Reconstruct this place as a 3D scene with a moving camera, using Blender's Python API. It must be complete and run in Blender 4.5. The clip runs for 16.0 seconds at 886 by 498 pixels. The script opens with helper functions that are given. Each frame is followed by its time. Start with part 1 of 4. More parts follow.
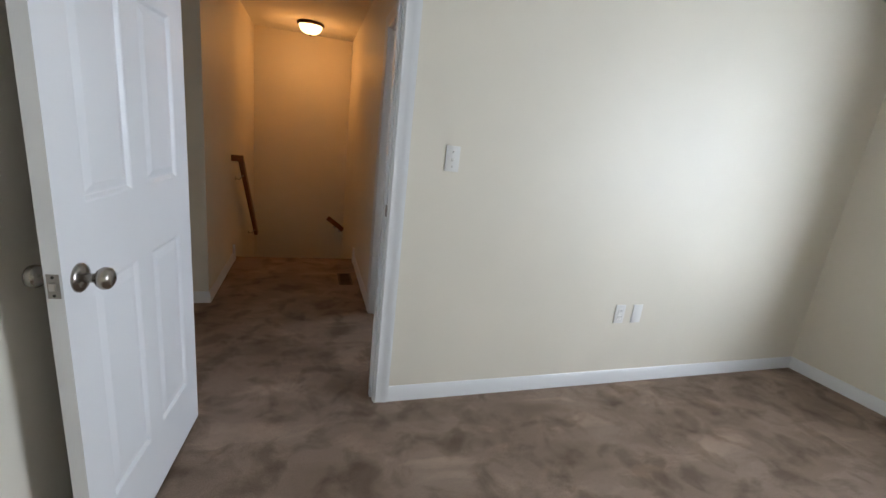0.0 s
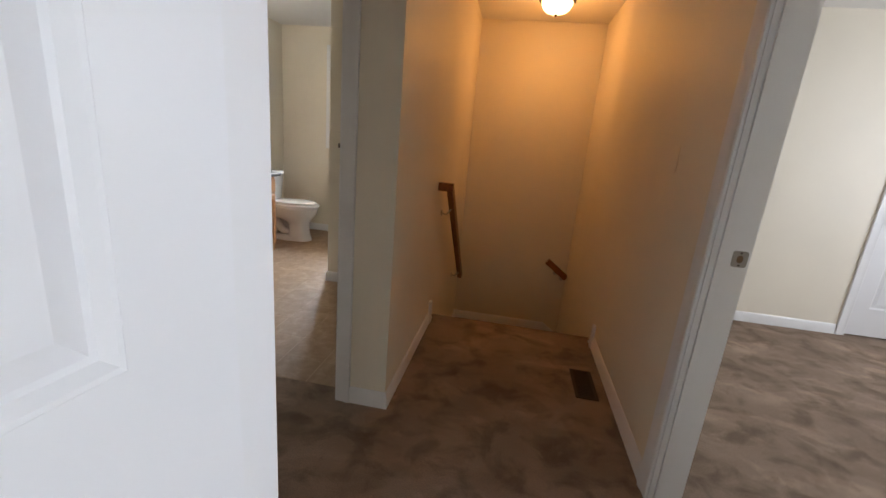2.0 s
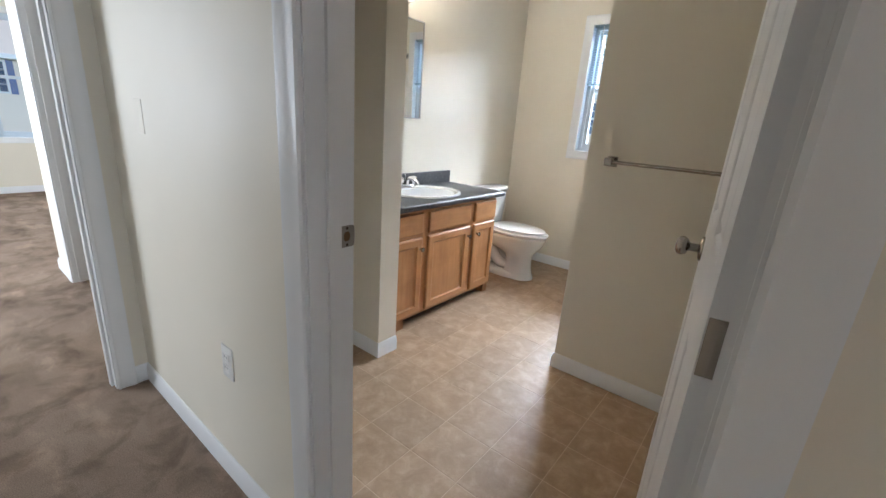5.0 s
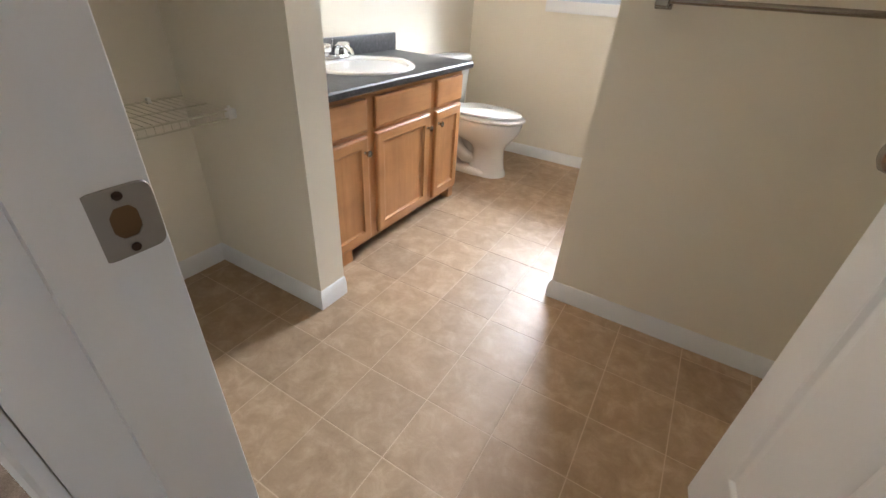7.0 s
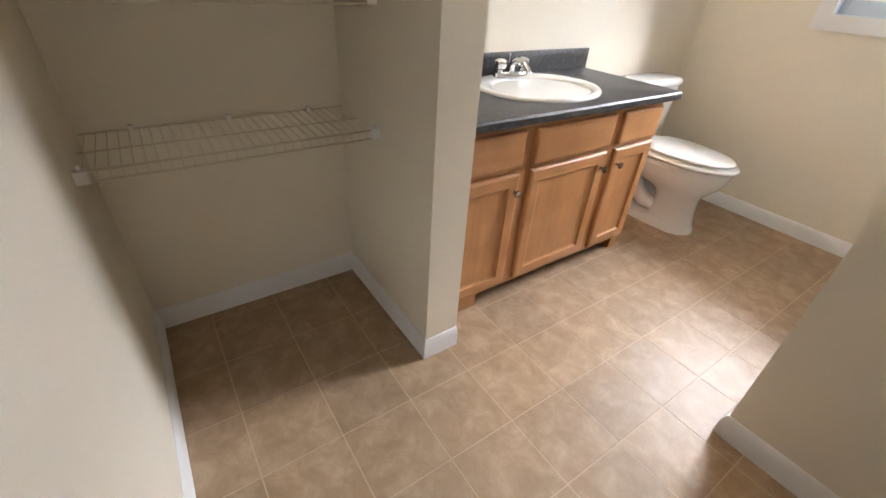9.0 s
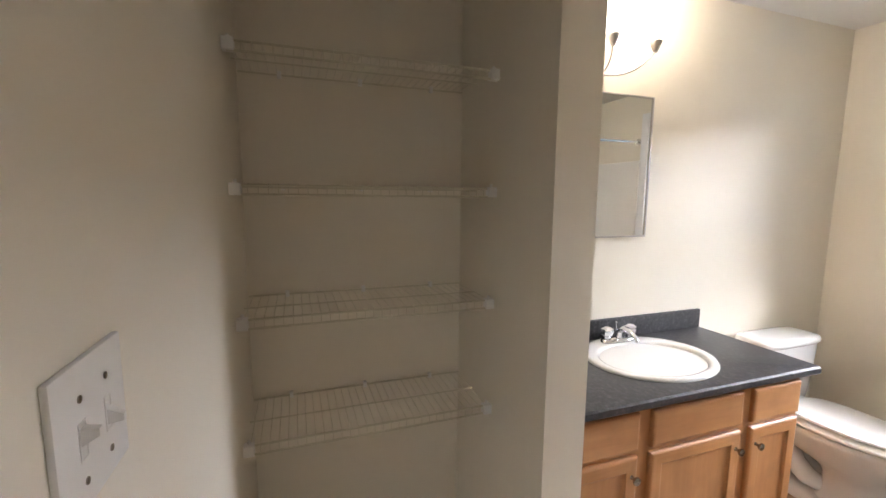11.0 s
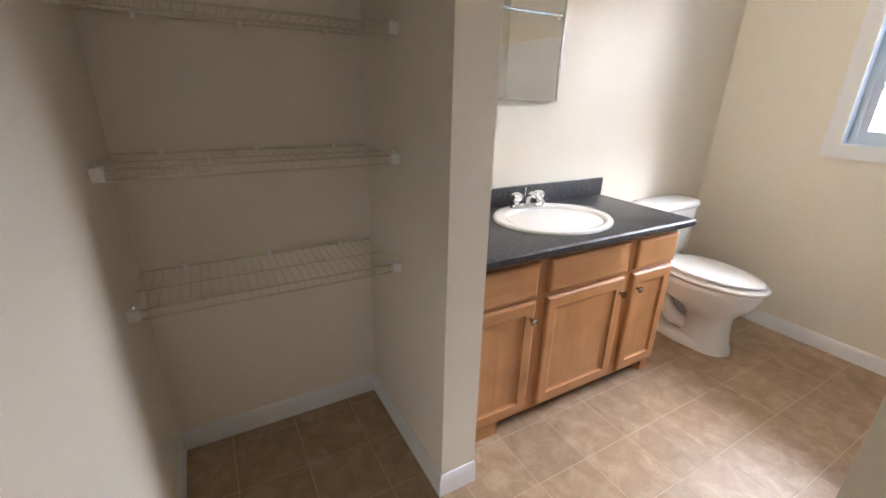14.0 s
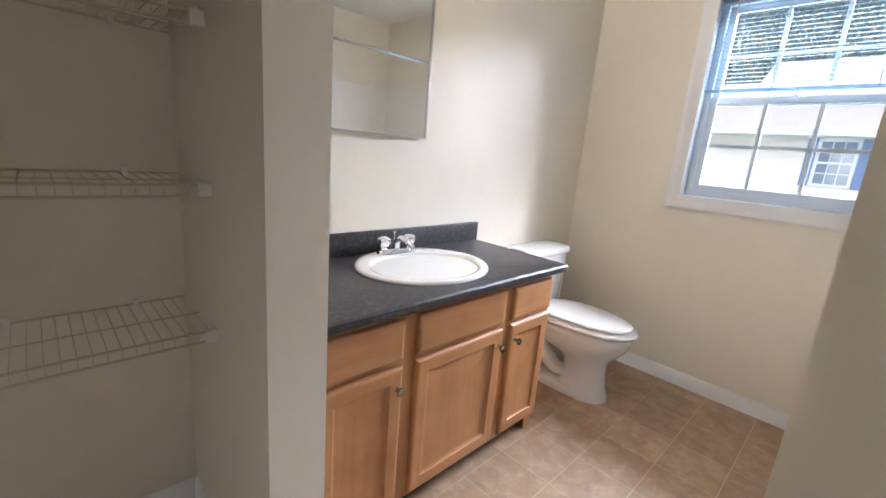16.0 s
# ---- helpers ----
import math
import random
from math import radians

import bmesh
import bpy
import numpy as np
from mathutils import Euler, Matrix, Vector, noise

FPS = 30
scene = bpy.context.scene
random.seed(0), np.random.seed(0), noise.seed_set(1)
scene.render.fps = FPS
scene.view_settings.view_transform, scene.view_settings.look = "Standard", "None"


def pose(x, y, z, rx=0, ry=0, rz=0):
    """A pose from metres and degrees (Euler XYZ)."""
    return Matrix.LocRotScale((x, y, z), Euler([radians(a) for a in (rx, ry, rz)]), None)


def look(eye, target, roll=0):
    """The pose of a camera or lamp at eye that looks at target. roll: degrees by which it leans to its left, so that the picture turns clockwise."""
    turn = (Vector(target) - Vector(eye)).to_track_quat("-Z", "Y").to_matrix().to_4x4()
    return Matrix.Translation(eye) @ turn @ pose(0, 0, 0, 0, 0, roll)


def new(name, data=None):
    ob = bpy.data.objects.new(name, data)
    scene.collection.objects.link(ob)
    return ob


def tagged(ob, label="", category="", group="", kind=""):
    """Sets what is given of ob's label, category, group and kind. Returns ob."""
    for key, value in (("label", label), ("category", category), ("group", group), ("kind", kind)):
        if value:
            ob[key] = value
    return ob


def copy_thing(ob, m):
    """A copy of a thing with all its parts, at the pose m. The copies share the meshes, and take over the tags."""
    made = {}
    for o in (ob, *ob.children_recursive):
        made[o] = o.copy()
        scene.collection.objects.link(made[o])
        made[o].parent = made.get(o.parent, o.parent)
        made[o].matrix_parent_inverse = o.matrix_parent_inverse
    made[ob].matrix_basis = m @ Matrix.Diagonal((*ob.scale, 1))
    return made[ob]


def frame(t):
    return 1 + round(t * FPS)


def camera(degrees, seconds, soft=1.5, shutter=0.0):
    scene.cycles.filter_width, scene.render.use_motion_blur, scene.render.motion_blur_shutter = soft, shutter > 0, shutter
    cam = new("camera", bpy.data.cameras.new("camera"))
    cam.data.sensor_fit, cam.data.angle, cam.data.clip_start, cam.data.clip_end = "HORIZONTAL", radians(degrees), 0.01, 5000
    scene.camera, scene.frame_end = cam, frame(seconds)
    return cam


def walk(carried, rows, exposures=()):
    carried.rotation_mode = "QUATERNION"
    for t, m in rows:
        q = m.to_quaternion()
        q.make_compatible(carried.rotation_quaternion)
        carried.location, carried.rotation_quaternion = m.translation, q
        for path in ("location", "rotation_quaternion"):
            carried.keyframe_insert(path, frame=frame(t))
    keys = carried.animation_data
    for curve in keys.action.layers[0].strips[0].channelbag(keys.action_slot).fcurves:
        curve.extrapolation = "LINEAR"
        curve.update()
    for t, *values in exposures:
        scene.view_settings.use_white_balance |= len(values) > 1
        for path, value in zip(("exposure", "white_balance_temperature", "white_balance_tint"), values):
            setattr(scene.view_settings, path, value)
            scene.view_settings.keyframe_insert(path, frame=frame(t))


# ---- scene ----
cam = camera(93.6, 16.0)
PATH = [
    (0, (0.056, -0.013, 1.36), (0.676, 1.821, 0.858), 6.6),
    (0.5, (-0.025, 0.375, 1.344), (0.335, 2.286, 0.879), 6.5),
    (1, (-0.051, 0.768, 1.33), (0.087, 2.689, 0.788), 5.5),
    (1.5, (-0.079, 1.127, 1.347), (-0.204, 3.043, 0.791), 6.3),
    (2, (-0.142, 1.521, 1.309), (-0.435, 3.431, 0.793), 5.0),
    (2.5, (-0.153, 1.849, 1.309), (-0.816, 3.65, 0.746), 4.9),
    (3, (-0.181, 2.077, 1.331), (-1.269, 3.657, 0.766), 7.2),
    (3.2, (-0.223, 2.131, 1.32), (-1.461, 3.604, 0.77), 7.5),
    (5.3, (-1.01, 2.825, 1.301), (-2.145, 4.355, 0.691), 2.4),
    (5.5, (-1.08, 2.885, 1.281), (-2.107, 4.439, 0.554), 1.8),
    (6, (-1.174, 3.005, 1.242), (-2.05, 4.529, 0.29), 1.6),
    (6.5, (-1.25, 3.149, 1.224), (-2.108, 4.615, 0.168), 2.3),
    (7, (-1.354, 3.24, 1.18), (-2.177, 4.714, 0.107), 3.9),
    (7.5, (-1.468, 3.328, 1.141), (-2.259, 4.775, 0.01), 4.4),
    (8, (-1.508, 3.431, 1.141), (-2.379, 4.744, -0.091), 3.9),
    (8.5, (-1.523, 3.515, 1.17), (-2.593, 4.677, -0.057), 3.2),
    (9, (-1.541, 3.562, 1.202), (-2.883, 4.546, 0.092), 3.9),
    (9.5, (-1.537, 3.574, 1.28), (-3.203, 4.327, 0.469), 2.6),
    (9.8, (-1.538, 3.569, 1.355), (-3.348, 4.211, 0.797), 1.6),
    (10, (-1.533, 3.557, 1.403), (-3.395, 4.159, 0.993), 1.6),
    (12.3, (-1.5, 3.531, 1.51), (-3.365, 4.224, 1.304), -0.2),
    (12.5, (-1.5, 3.534, 1.492), (-3.351, 4.241, 1.215), -0.3),
    (13, (-1.492, 3.546, 1.437), (-3.303, 4.246, 0.958), 0.1),
    (13.5, (-1.488, 3.575, 1.377), (-3.224, 4.288, 0.683), 0.1),
    (14, (-1.498, 3.613, 1.327), (-3.123, 4.547, 0.631), 1.4),
    (14.5, (-1.531, 3.675, 1.293), (-3.06, 4.837, 0.734), 3.4),
    (15, (-1.597, 3.773, 1.288), (-3.057, 5.102, 0.967), 7.6),
    (15.5, (-1.64, 3.826, 1.278), (-3.029, 5.221, 0.926), 7.0),
    (16, (-1.641, 3.858, 1.265), (-3.018, 5.235, 0.808), 4.8),
]
walk(cam, [(t, look(eye, target, roll)) for t, eye, target, roll in PATH], [(0, 0.0, 6350, 11), (0.6, 0.1, 6300, 11), (1.5, 0.18, 6500, 12), (2.5, 0.75, 6800, 14), (3.2, 0.98, 5900, 11), (5.3, 1.0, 6150, 11), (6.5, 1.25, 6450, 12), (8, 1.3, 6650, 14), (9.2, 1.1, 6850, 16), (10.2, 1.15, 6750, 17), (13, 1.15, 6550, 17), (14.5, 1.05, 6450, 17), (16, 1.0, 6150, 17)])

# ---- world and large lights ----
world = bpy.data.worlds.new("world")
scene.world = world
world.use_nodes = True
wn = world.node_tree
sky = wn.nodes.new("ShaderNodeTexSky")
sky.sky_type, sky.sun_disc = "NISHITA", False
sky.sun_elevation, sky.sun_rotation = radians(48), radians(200)
sky.dust_density, sky.air_density = 4.0, 1.0
wn.links.new(sky.outputs[0], wn.nodes["Background"].inputs[0])
wn.nodes["Background"].inputs[1].default_value = 0.07

sun = new("sun", bpy.data.lights.new("sun", "SUN"))
sun.data.energy, sun.data.angle, sun.data.color = 0.6, radians(14), (1.0, 0.97, 0.92)
sun.matrix_world = look((0, -10, 12), (0, 0, 0))


def sky_lamp(name, eye, target, w, h, watts, color=(0.86, 0.93, 1.0)):
    lamp = new(name, bpy.data.lights.new(name, "AREA"))
    lamp.data.shape, lamp.data.size, lamp.data.size_y = "RECTANGLE", w, h
    lamp.data.energy, lamp.data.color = watts, color
    lamp.matrix_world = look(eye, target)
    return lamp


sky_lamp("daylight_bedroom", (4.15, -0.05, 1.75), (0, 0.25, 0.9), 2.6, 1.9, 320, (0.80, 0.89, 1.0))
# Lamp in an assumed, unseen window, added to light the second bedroom
sky_lamp("assumed_daylight_second_bedroom", (3.94, 3.75, 1.45), (0, 3.75, 1.3), 1.4, 1.3, 42, (0.82, 0.89, 1.0))
# Lamp in an unseen side window, added to brighten the far room and hall
sky_lamp("added_daylight_far_room", (-5.6, 0.76, 1.45), (-5.6, 5, 1.3), 1.7, 1.3, 80)
sky_lamp("daylight_far_window", (-11.0, 4.0, 4.3), (-8.7, 4.0, 1.6), 3.0, 2.0, 170)
sky_lamp("daylight_bathroom", (-1.1, 10.2, 3.9), (-1.97, 6.6, 1.6), 6.0, 2.4, 2700, (0.83, 0.91, 1.0))


def bulb(name, x, y, z, watts, color, r=0.04):
    lamp = new(name, bpy.data.lights.new(name, "POINT"))
    lamp.data.energy, lamp.data.color, lamp.data.shadow_soft_size = watts, color, r
    lamp.location = (x, y, z)


LAMP_X, LAMP_Y = 0.02, 5.27
bulb("stair_bulb", LAMP_X, LAMP_Y, 2.10, 5.8, (1.0, 0.42, 0.105), 0.12)
for y in (4.53, 4.75, 4.97):
    bulb("vanity_bulb", -2.93, y, 2.315, 4.2, (1.0, 0.90, 0.77), 0.09)


# ---- materials ----
def mat(name, color, rough=0.5, metal=0.0, **kw):
    m = bpy.data.materials.new(name)
    m.use_nodes = True
    b = m.node_tree.nodes["Principled BSDF"]
    b.inputs["Base Color"].default_value = (*color, 1)
    b.inputs["Roughness"].default_value = rough
    b.inputs["Metallic"].default_value = metal
    for k, v in kw.items():
        b.inputs[k.replace("_", " ")].default_value = v
    return m


def coords(m, scale=(1, 1, 1), world_space=False):
    t = m.node_tree
    mp = t.nodes.new("ShaderNodeMapping")
    mp.inputs["Scale"].default_value = scale
    if world_space:
        t.links.new(t.nodes.new("ShaderNodeNewGeometry").outputs["Position"], mp.inputs[0])
    else:
        t.links.new(t.nodes.new("ShaderNodeTexCoord").outputs["Object"], mp.inputs[0])
    return mp.outputs[0]


def noise_at(m, vec, scale, detail=4, rough=0.55, distort=0.0):
    n = m.node_tree.nodes.new("ShaderNodeTexNoise")
    n.inputs["Scale"].default_value, n.inputs["Detail"].default_value = scale, detail
    n.inputs["Roughness"].default_value, n.inputs["Distortion"].default_value = rough, distort
    m.node_tree.links.new(vec, n.inputs["Vector"])
    return n.outputs["Fac"]


def ramp(m, fac, stops):
    r = m.node_tree.nodes.new("ShaderNodeValToRGB")
    e = r.color_ramp.elements
    while len(e) < len(stops):
        e.new(0.5)
    for el, (p, c) in zip(e, stops):
        el.position, el.color = p, (*c, 1)
    m.node_tree.links.new(fac, r.inputs[0])
    return r.outputs[0]


def mix(m, a, b, fac, mode="MIX"):
    n = m.node_tree.nodes.new("ShaderNodeMix")
    n.data_type, n.blend_type = "RGBA", mode
    for v, i in ((fac, 0), (a, 6), (b, 7)):
        if isinstance(v, bpy.types.NodeSocket):
            m.node_tree.links.new(v, n.inputs[i])
        else:
            n.inputs[i].default_value = v if i == 0 else (*v, 1)
    return n.outputs[2]


def base(m, col):
    m.node_tree.links.new(col, m.node_tree.nodes["Principled BSDF"].inputs["Base Color"])


def bump(m, height, strength, dist):
    n = m.node_tree.nodes.new("ShaderNodeBump")
    n.inputs["Strength"].default_value, n.inputs["Distance"].default_value = strength, dist
    m.node_tree.links.new(height, n.inputs["Height"])
    m.node_tree.links.new(n.outputs[0], m.node_tree.nodes["Principled BSDF"].inputs["Normal"])


def rough_from(m, fac, lo, hi):
    n = m.node_tree.nodes.new("ShaderNodeMapRange")
    n.inputs["To Min"].default_value, n.inputs["To Max"].default_value = lo, hi
    m.node_tree.links.new(fac, n.inputs[0])
    m.node_tree.links.new(n.outputs[0], m.node_tree.nodes["Principled BSDF"].inputs["Roughness"])


def paint(name, color, rough=0.5, grain=160, strength=0.12):
    m = mat(name, color, rough)
    v = coords(m, world_space=True)
    big = noise_at(m, v, 1.3, 3)
    dark = tuple(c * 0.94 for c in color)
    base(m, ramp(m, big, ((0.3, dark), (0.7, color))))
    bump(m, noise_at(m, v, grain, 3), strength, 0.002)
    rough_from(m, noise_at(m, v, 4, 3), rough - 0.08, rough + 0.1)
    return m


WALL = paint("cream_wall_paint", (0.80, 0.748, 0.638), 0.5)
CEIL = paint("white_ceiling_paint", (0.83, 0.82, 0.79), 0.9, 60, 0.3)
TRIM = paint("white_trim_paint", (0.80, 0.81, 0.82), 0.32, 30, 0.04)
DOOR = paint("white_door_paint", (0.80, 0.81, 0.83), 0.36, 90, 0.06)

CARPET = mat("brown_carpet", (0.17, 0.13, 0.10), 0.95, Specular_IOR_Level=0.2)
v = coords(CARPET, world_space=True)
soft = noise_at(CARPET, v, 2.3, 3, 0.5)
c1 = ramp(CARPET, soft, ((0.35, (0.245, 0.180, 0.137)), (0.65, (0.315, 0.237, 0.183))))
blot = noise_at(CARPET, v, 5.5, 5, 0.58, 0.5)
c1 = mix(CARPET, c1, ramp(CARPET, blot, ((0.37, (0.60, 0.57, 0.54)), (0.52, (1, 1, 1)))), 0.8, "MULTIPLY")
mp = CARPET.node_tree.nodes.new("ShaderNodeMapping")
mp.inputs["Rotation"].default_value = (0, 0, 0.65)
mp.inputs["Scale"].default_value = (1.5, 3.0, 1)
CARPET.node_tree.links.new(v, mp.inputs[0])
swath = noise_at(CARPET, mp.outputs[0], 1.6, 4, 0.5, 0.5)
c1 = mix(CARPET, c1, ramp(CARPET, swath, ((0.36, (0.82, 0.80, 0.78)), (0.48, (1, 1, 1)), (0.56, (1.0, 1.0, 1.0)), (0.66, (1.32, 1.30, 1.28)))), 1.0, "MULTIPLY")
fibre = noise_at(CARPET, v, 230, 3, 0.7)
c2 = ramp(CARPET, fibre, ((0.32, (0.66, 0.65, 0.64)), (0.68, (1.28, 1.28, 1.28))))
base(CARPET, mix(CARPET, c1, c2, 0.8, "MULTIPLY"))
add = CARPET.node_tree.nodes.new("ShaderNodeMath")
add.operation = "MULTIPLY_ADD"
add.inputs[1].default_value = 0.35
CARPET.node_tree.links.new(fibre, add.inputs[0])
CARPET.node_tree.links.new(noise_at(CARPET, v, 9, 3), add.inputs[2])
bump(CARPET, add.outputs[0], 0.8, 0.012)

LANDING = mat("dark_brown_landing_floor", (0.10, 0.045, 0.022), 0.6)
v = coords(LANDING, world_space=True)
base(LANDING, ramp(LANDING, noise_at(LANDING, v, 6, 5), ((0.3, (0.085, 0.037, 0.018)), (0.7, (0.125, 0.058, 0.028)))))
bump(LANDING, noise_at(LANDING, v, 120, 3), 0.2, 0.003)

TILE = mat("tan_vinyl_tile", (0.30, 0.21, 0.145), 0.45, Specular_IOR_Level=0.55)
v = coords(TILE, world_space=True)
info = TILE.node_tree.nodes.new("ShaderNodeObjectInfo")
blot = noise_at(TILE, v, 12, 8, 0.72, 0.45)
c1 = ramp(TILE, blot, ((0.34, (0.30, 0.20, 0.12)), (0.5, (0.365, 0.252, 0.160)), (0.66, (0.455, 0.332, 0.224))))
c2 = ramp(TILE, info.outputs["Random"], ((0.0, (0.93, 0.93, 0.93)), (1.0, (1.06, 1.05, 1.03))))
base(TILE, mix(TILE, c1, c2, 1.0, "MULTIPLY"))
bump(TILE, noise_at(TILE, v, 120, 3), 0.12, 0.002)
rough_from(TILE, noise_at(TILE, v, 14, 4), 0.38, 0.54)
GROUT = mat("pale_grout_line", (0.52, 0.385, 0.265), 0.5)
RECESS = mat("raw_wood_recess", (0.13, 0.07, 0.028), 0.8)

WOOD = mat("honey_maple_wood", (0.5, 0.27, 0.13), 0.34)
v = coords(WOOD, (14, 14, 1.2))
grain = noise_at(WOOD, v, 3.0, 5, 0.55, 0.4)
c1 = ramp(WOOD, grain, ((0.2, (0.40, 0.185, 0.074)), (0.5, (0.45, 0.22, 0.094)), (0.8, (0.50, 0.255, 0.115))))
knots = noise_at(WOOD, coords(WOOD, (1, 1, 1)), 5.5, 3)
base(WOOD, mix(WOOD, c1, ramp(WOOD, knots, ((0.3, (0.78, 0.72, 0.66)), (0.6, (1.06, 1.04, 1.0)))), 0.8, "MULTIPLY"))
rough_from(WOOD, grain, 0.26, 0.42)
bump(WOOD, grain, 0.1, 0.001)
WOODH = WOOD.copy()
WOODH.name = "honey_maple_wood_across"
for n in WOODH.node_tree.nodes:
    if n.type == "MAPPING" and n.inputs["Scale"].default_value[0] == 14:
        n.inputs["Scale"].default_value = (14, 1.2, 14)

RAILWOOD = mat("dark_oak_rail", (0.20, 0.075, 0.025), 0.35)
v = coords(RAILWOOD, (20, 1.5, 20))
g = noise_at(RAILWOOD, v, 4, 5)
base(RAILWOOD, ramp(RAILWOOD, g, ((0.3, (0.13, 0.045, 0.014)), (0.7, (0.28, 0.11, 0.04)))))

COUNTER = mat("charcoal_laminate", (0.035, 0.035, 0.04), 0.3)
v = coords(COUNTER, world_space=True)
sp = noise_at(COUNTER, v, 55, 5, 0.7)
base(COUNTER, ramp(COUNTER, sp, ((0.38, (0.014, 0.014, 0.016)), (0.55, (0.036, 0.036, 0.040)), (0.75, (0.11, 0.105, 0.105)))))
rough_from(COUNTER, sp, 0.36, 0.5)

PORC = mat("white_porcelain", (0.69, 0.695, 0.69), 0.12, Coat_Weight=0.3)
SEAT = mat("white_seat_plastic", (0.82, 0.82, 0.81), 0.2)
CHROME = mat("chrome", (0.75, 0.76, 0.78), 0.08, 1.0)
NICKEL = mat("satin_nickel", (0.36, 0.33, 0.295), 0.24, 1.0)
rough_from(NICKEL, noise_at(NICKEL, coords(NICKEL, (1, 1, 1)), 12, 2), 0.2, 0.3)
STRIKE = mat("worn_steel_plate", (0.30, 0.28, 0.26), 0.36, 1.0)
BRUSHED = mat("brushed_steel", (0.5, 0.48, 0.46), 0.3, 1.0)
PLASTIC = mat("white_plate_plastic", (0.78, 0.77, 0.74), 0.3)
# Near-black fill that puts shade into slots and recesses; latch screws share it
DARK = mat("dark_screw_and_recess_shade", (0.012, 0.011, 0.010), 0.7)
BRONZE = mat("dark_bronze", (0.05, 0.03, 0.02), 0.45, 0.7)
VENT = mat("brown_register_metal", (0.035, 0.022, 0.016), 0.5, 0.4)
# White coated wire, darkened so the alcove's shade is in its colour
WIRE = mat("shade_tinted_white_wire", (0.62, 0.58, 0.46), 0.4)
# White vinyl with the blue of the skylight put into its colour
VINYL = mat("sky_tinted_white_vinyl", (0.58, 0.67, 0.76), 0.35)
# White slats, darkened and blued so skylight and shade sit in the colour
BLIND = mat("sky_tinted_white_slat", (0.40, 0.52, 0.58), 0.45)
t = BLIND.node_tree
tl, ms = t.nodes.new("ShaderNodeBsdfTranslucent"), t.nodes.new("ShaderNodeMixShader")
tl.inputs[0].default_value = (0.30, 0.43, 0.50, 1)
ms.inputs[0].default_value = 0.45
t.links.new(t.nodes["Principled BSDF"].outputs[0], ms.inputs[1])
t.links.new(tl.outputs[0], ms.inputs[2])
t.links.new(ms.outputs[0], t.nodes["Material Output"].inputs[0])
TUBMAT = mat("white_acrylic", (0.80, 0.79, 0.76), 0.18)
MIRROR = mat("mirror_glass", (0.88, 0.9, 0.89), 0.015, 1.0)
SIDING = mat("cream_vinyl_siding", (0.70, 0.68, 0.64), 0.55)
ROOF = mat("pale_shingle_roof", (0.45, 0.28, 0.26), 0.9)
v = coords(ROOF, world_space=True)
base(ROOF, ramp(ROOF, noise_at(ROOF, v, 12, 5, 0.7), ((0.3, (0.58, 0.57, 0.55)), (0.7, (0.68, 0.67, 0.65)))))
SHUTTER = mat("blue_shutter", (0.06, 0.12, 0.32), 0.5)
GRASS = mat("lawn", (0.06, 0.10, 0.03), 0.95)
v = coords(GRASS, world_space=True)
base(GRASS, ramp(GRASS, noise_at(GRASS, v, 0.8, 6, 0.7), ((0.3, (0.04, 0.075, 0.02)), (0.7, (0.09, 0.13, 0.045)))))
LEAF = mat("tree_leaf", (0.12, 0.20, 0.14), 0.6)
BARK = mat("tree_bark", (0.09, 0.065, 0.045), 0.9)
OVENPANE = mat("blue_window_pane", (0.04, 0.08, 0.16), 0.08)


def glow(name, color, strength):
    m = mat(name, (0.8, 0.8, 0.8), 0.3)
    b = m.node_tree.nodes["Principled BSDF"]
    b.inputs["Emission Color"].default_value = (*color, 1)
    b.inputs["Emission Strength"].default_value = strength
    return m


DOME = glow("lit_dome_glass", (1.0, 0.62, 0.28), 5.0)
SHADE = glow("lit_frosted_shade", (1.0, 0.93, 0.82), 1.6)

GLASS = bpy.data.materials.new("window_glass")
GLASS.use_nodes = True
t = GLASS.node_tree
t.nodes.remove(t.nodes["Principled BSDF"])
tr, gl, mx, fr = (t.nodes.new("ShaderNode" + k) for k in ("BsdfTransparent", "BsdfGlossy", "MixShader", "Fresnel"))
gl.inputs["Roughness"].default_value = 0.02
fr.inputs["IOR"].default_value = 1.45
t.links.new(fr.outputs[0], mx.inputs[0])
t.links.new(tr.outputs[0], mx.inputs[1])
t.links.new(gl.outputs[0], mx.inputs[2])
# Translucent veil mixed in to paint a haze over the bright outdoor view
veil, veil_mix = t.nodes.new("ShaderNodeBsdfTranslucent"), t.nodes.new("ShaderNodeMixShader")
veil.inputs[0].default_value = (0.62, 0.78, 0.88, 1)
veil_mix.inputs[0].default_value = 0.005
t.links.new(mx.outputs[0], veil_mix.inputs[1])
t.links.new(veil.outputs[0], veil_mix.inputs[2])
t.links.new(veil_mix.outputs[0], t.nodes["Material Output"].inputs[0])


# ---- mesh helpers ----
def finish(ob, smooth=None):
    if smooth is not None:
        for p in ob.data.polygons:
            p.use_smooth = True
        ob.data.set_sharp_from_angle(angle=radians(smooth))
    return ob


def mesh_of(name, bm, material):
    bmesh.ops.recalc_face_normals(bm, faces=bm.faces)
    me = bpy.data.meshes.new(name)
    bm.to_mesh(me)
    bm.free()
    me.materials.append(material)
    return me


def part(name, bm, material, parent, label="", smooth=None, at=None, kind=""):
    ob = new(name, mesh_of(name, bm, material))
    ob.parent = parent
    if at is not None:
        ob.matrix_basis = at
    tagged(ob, label, kind=kind)
    return finish(ob, smooth)


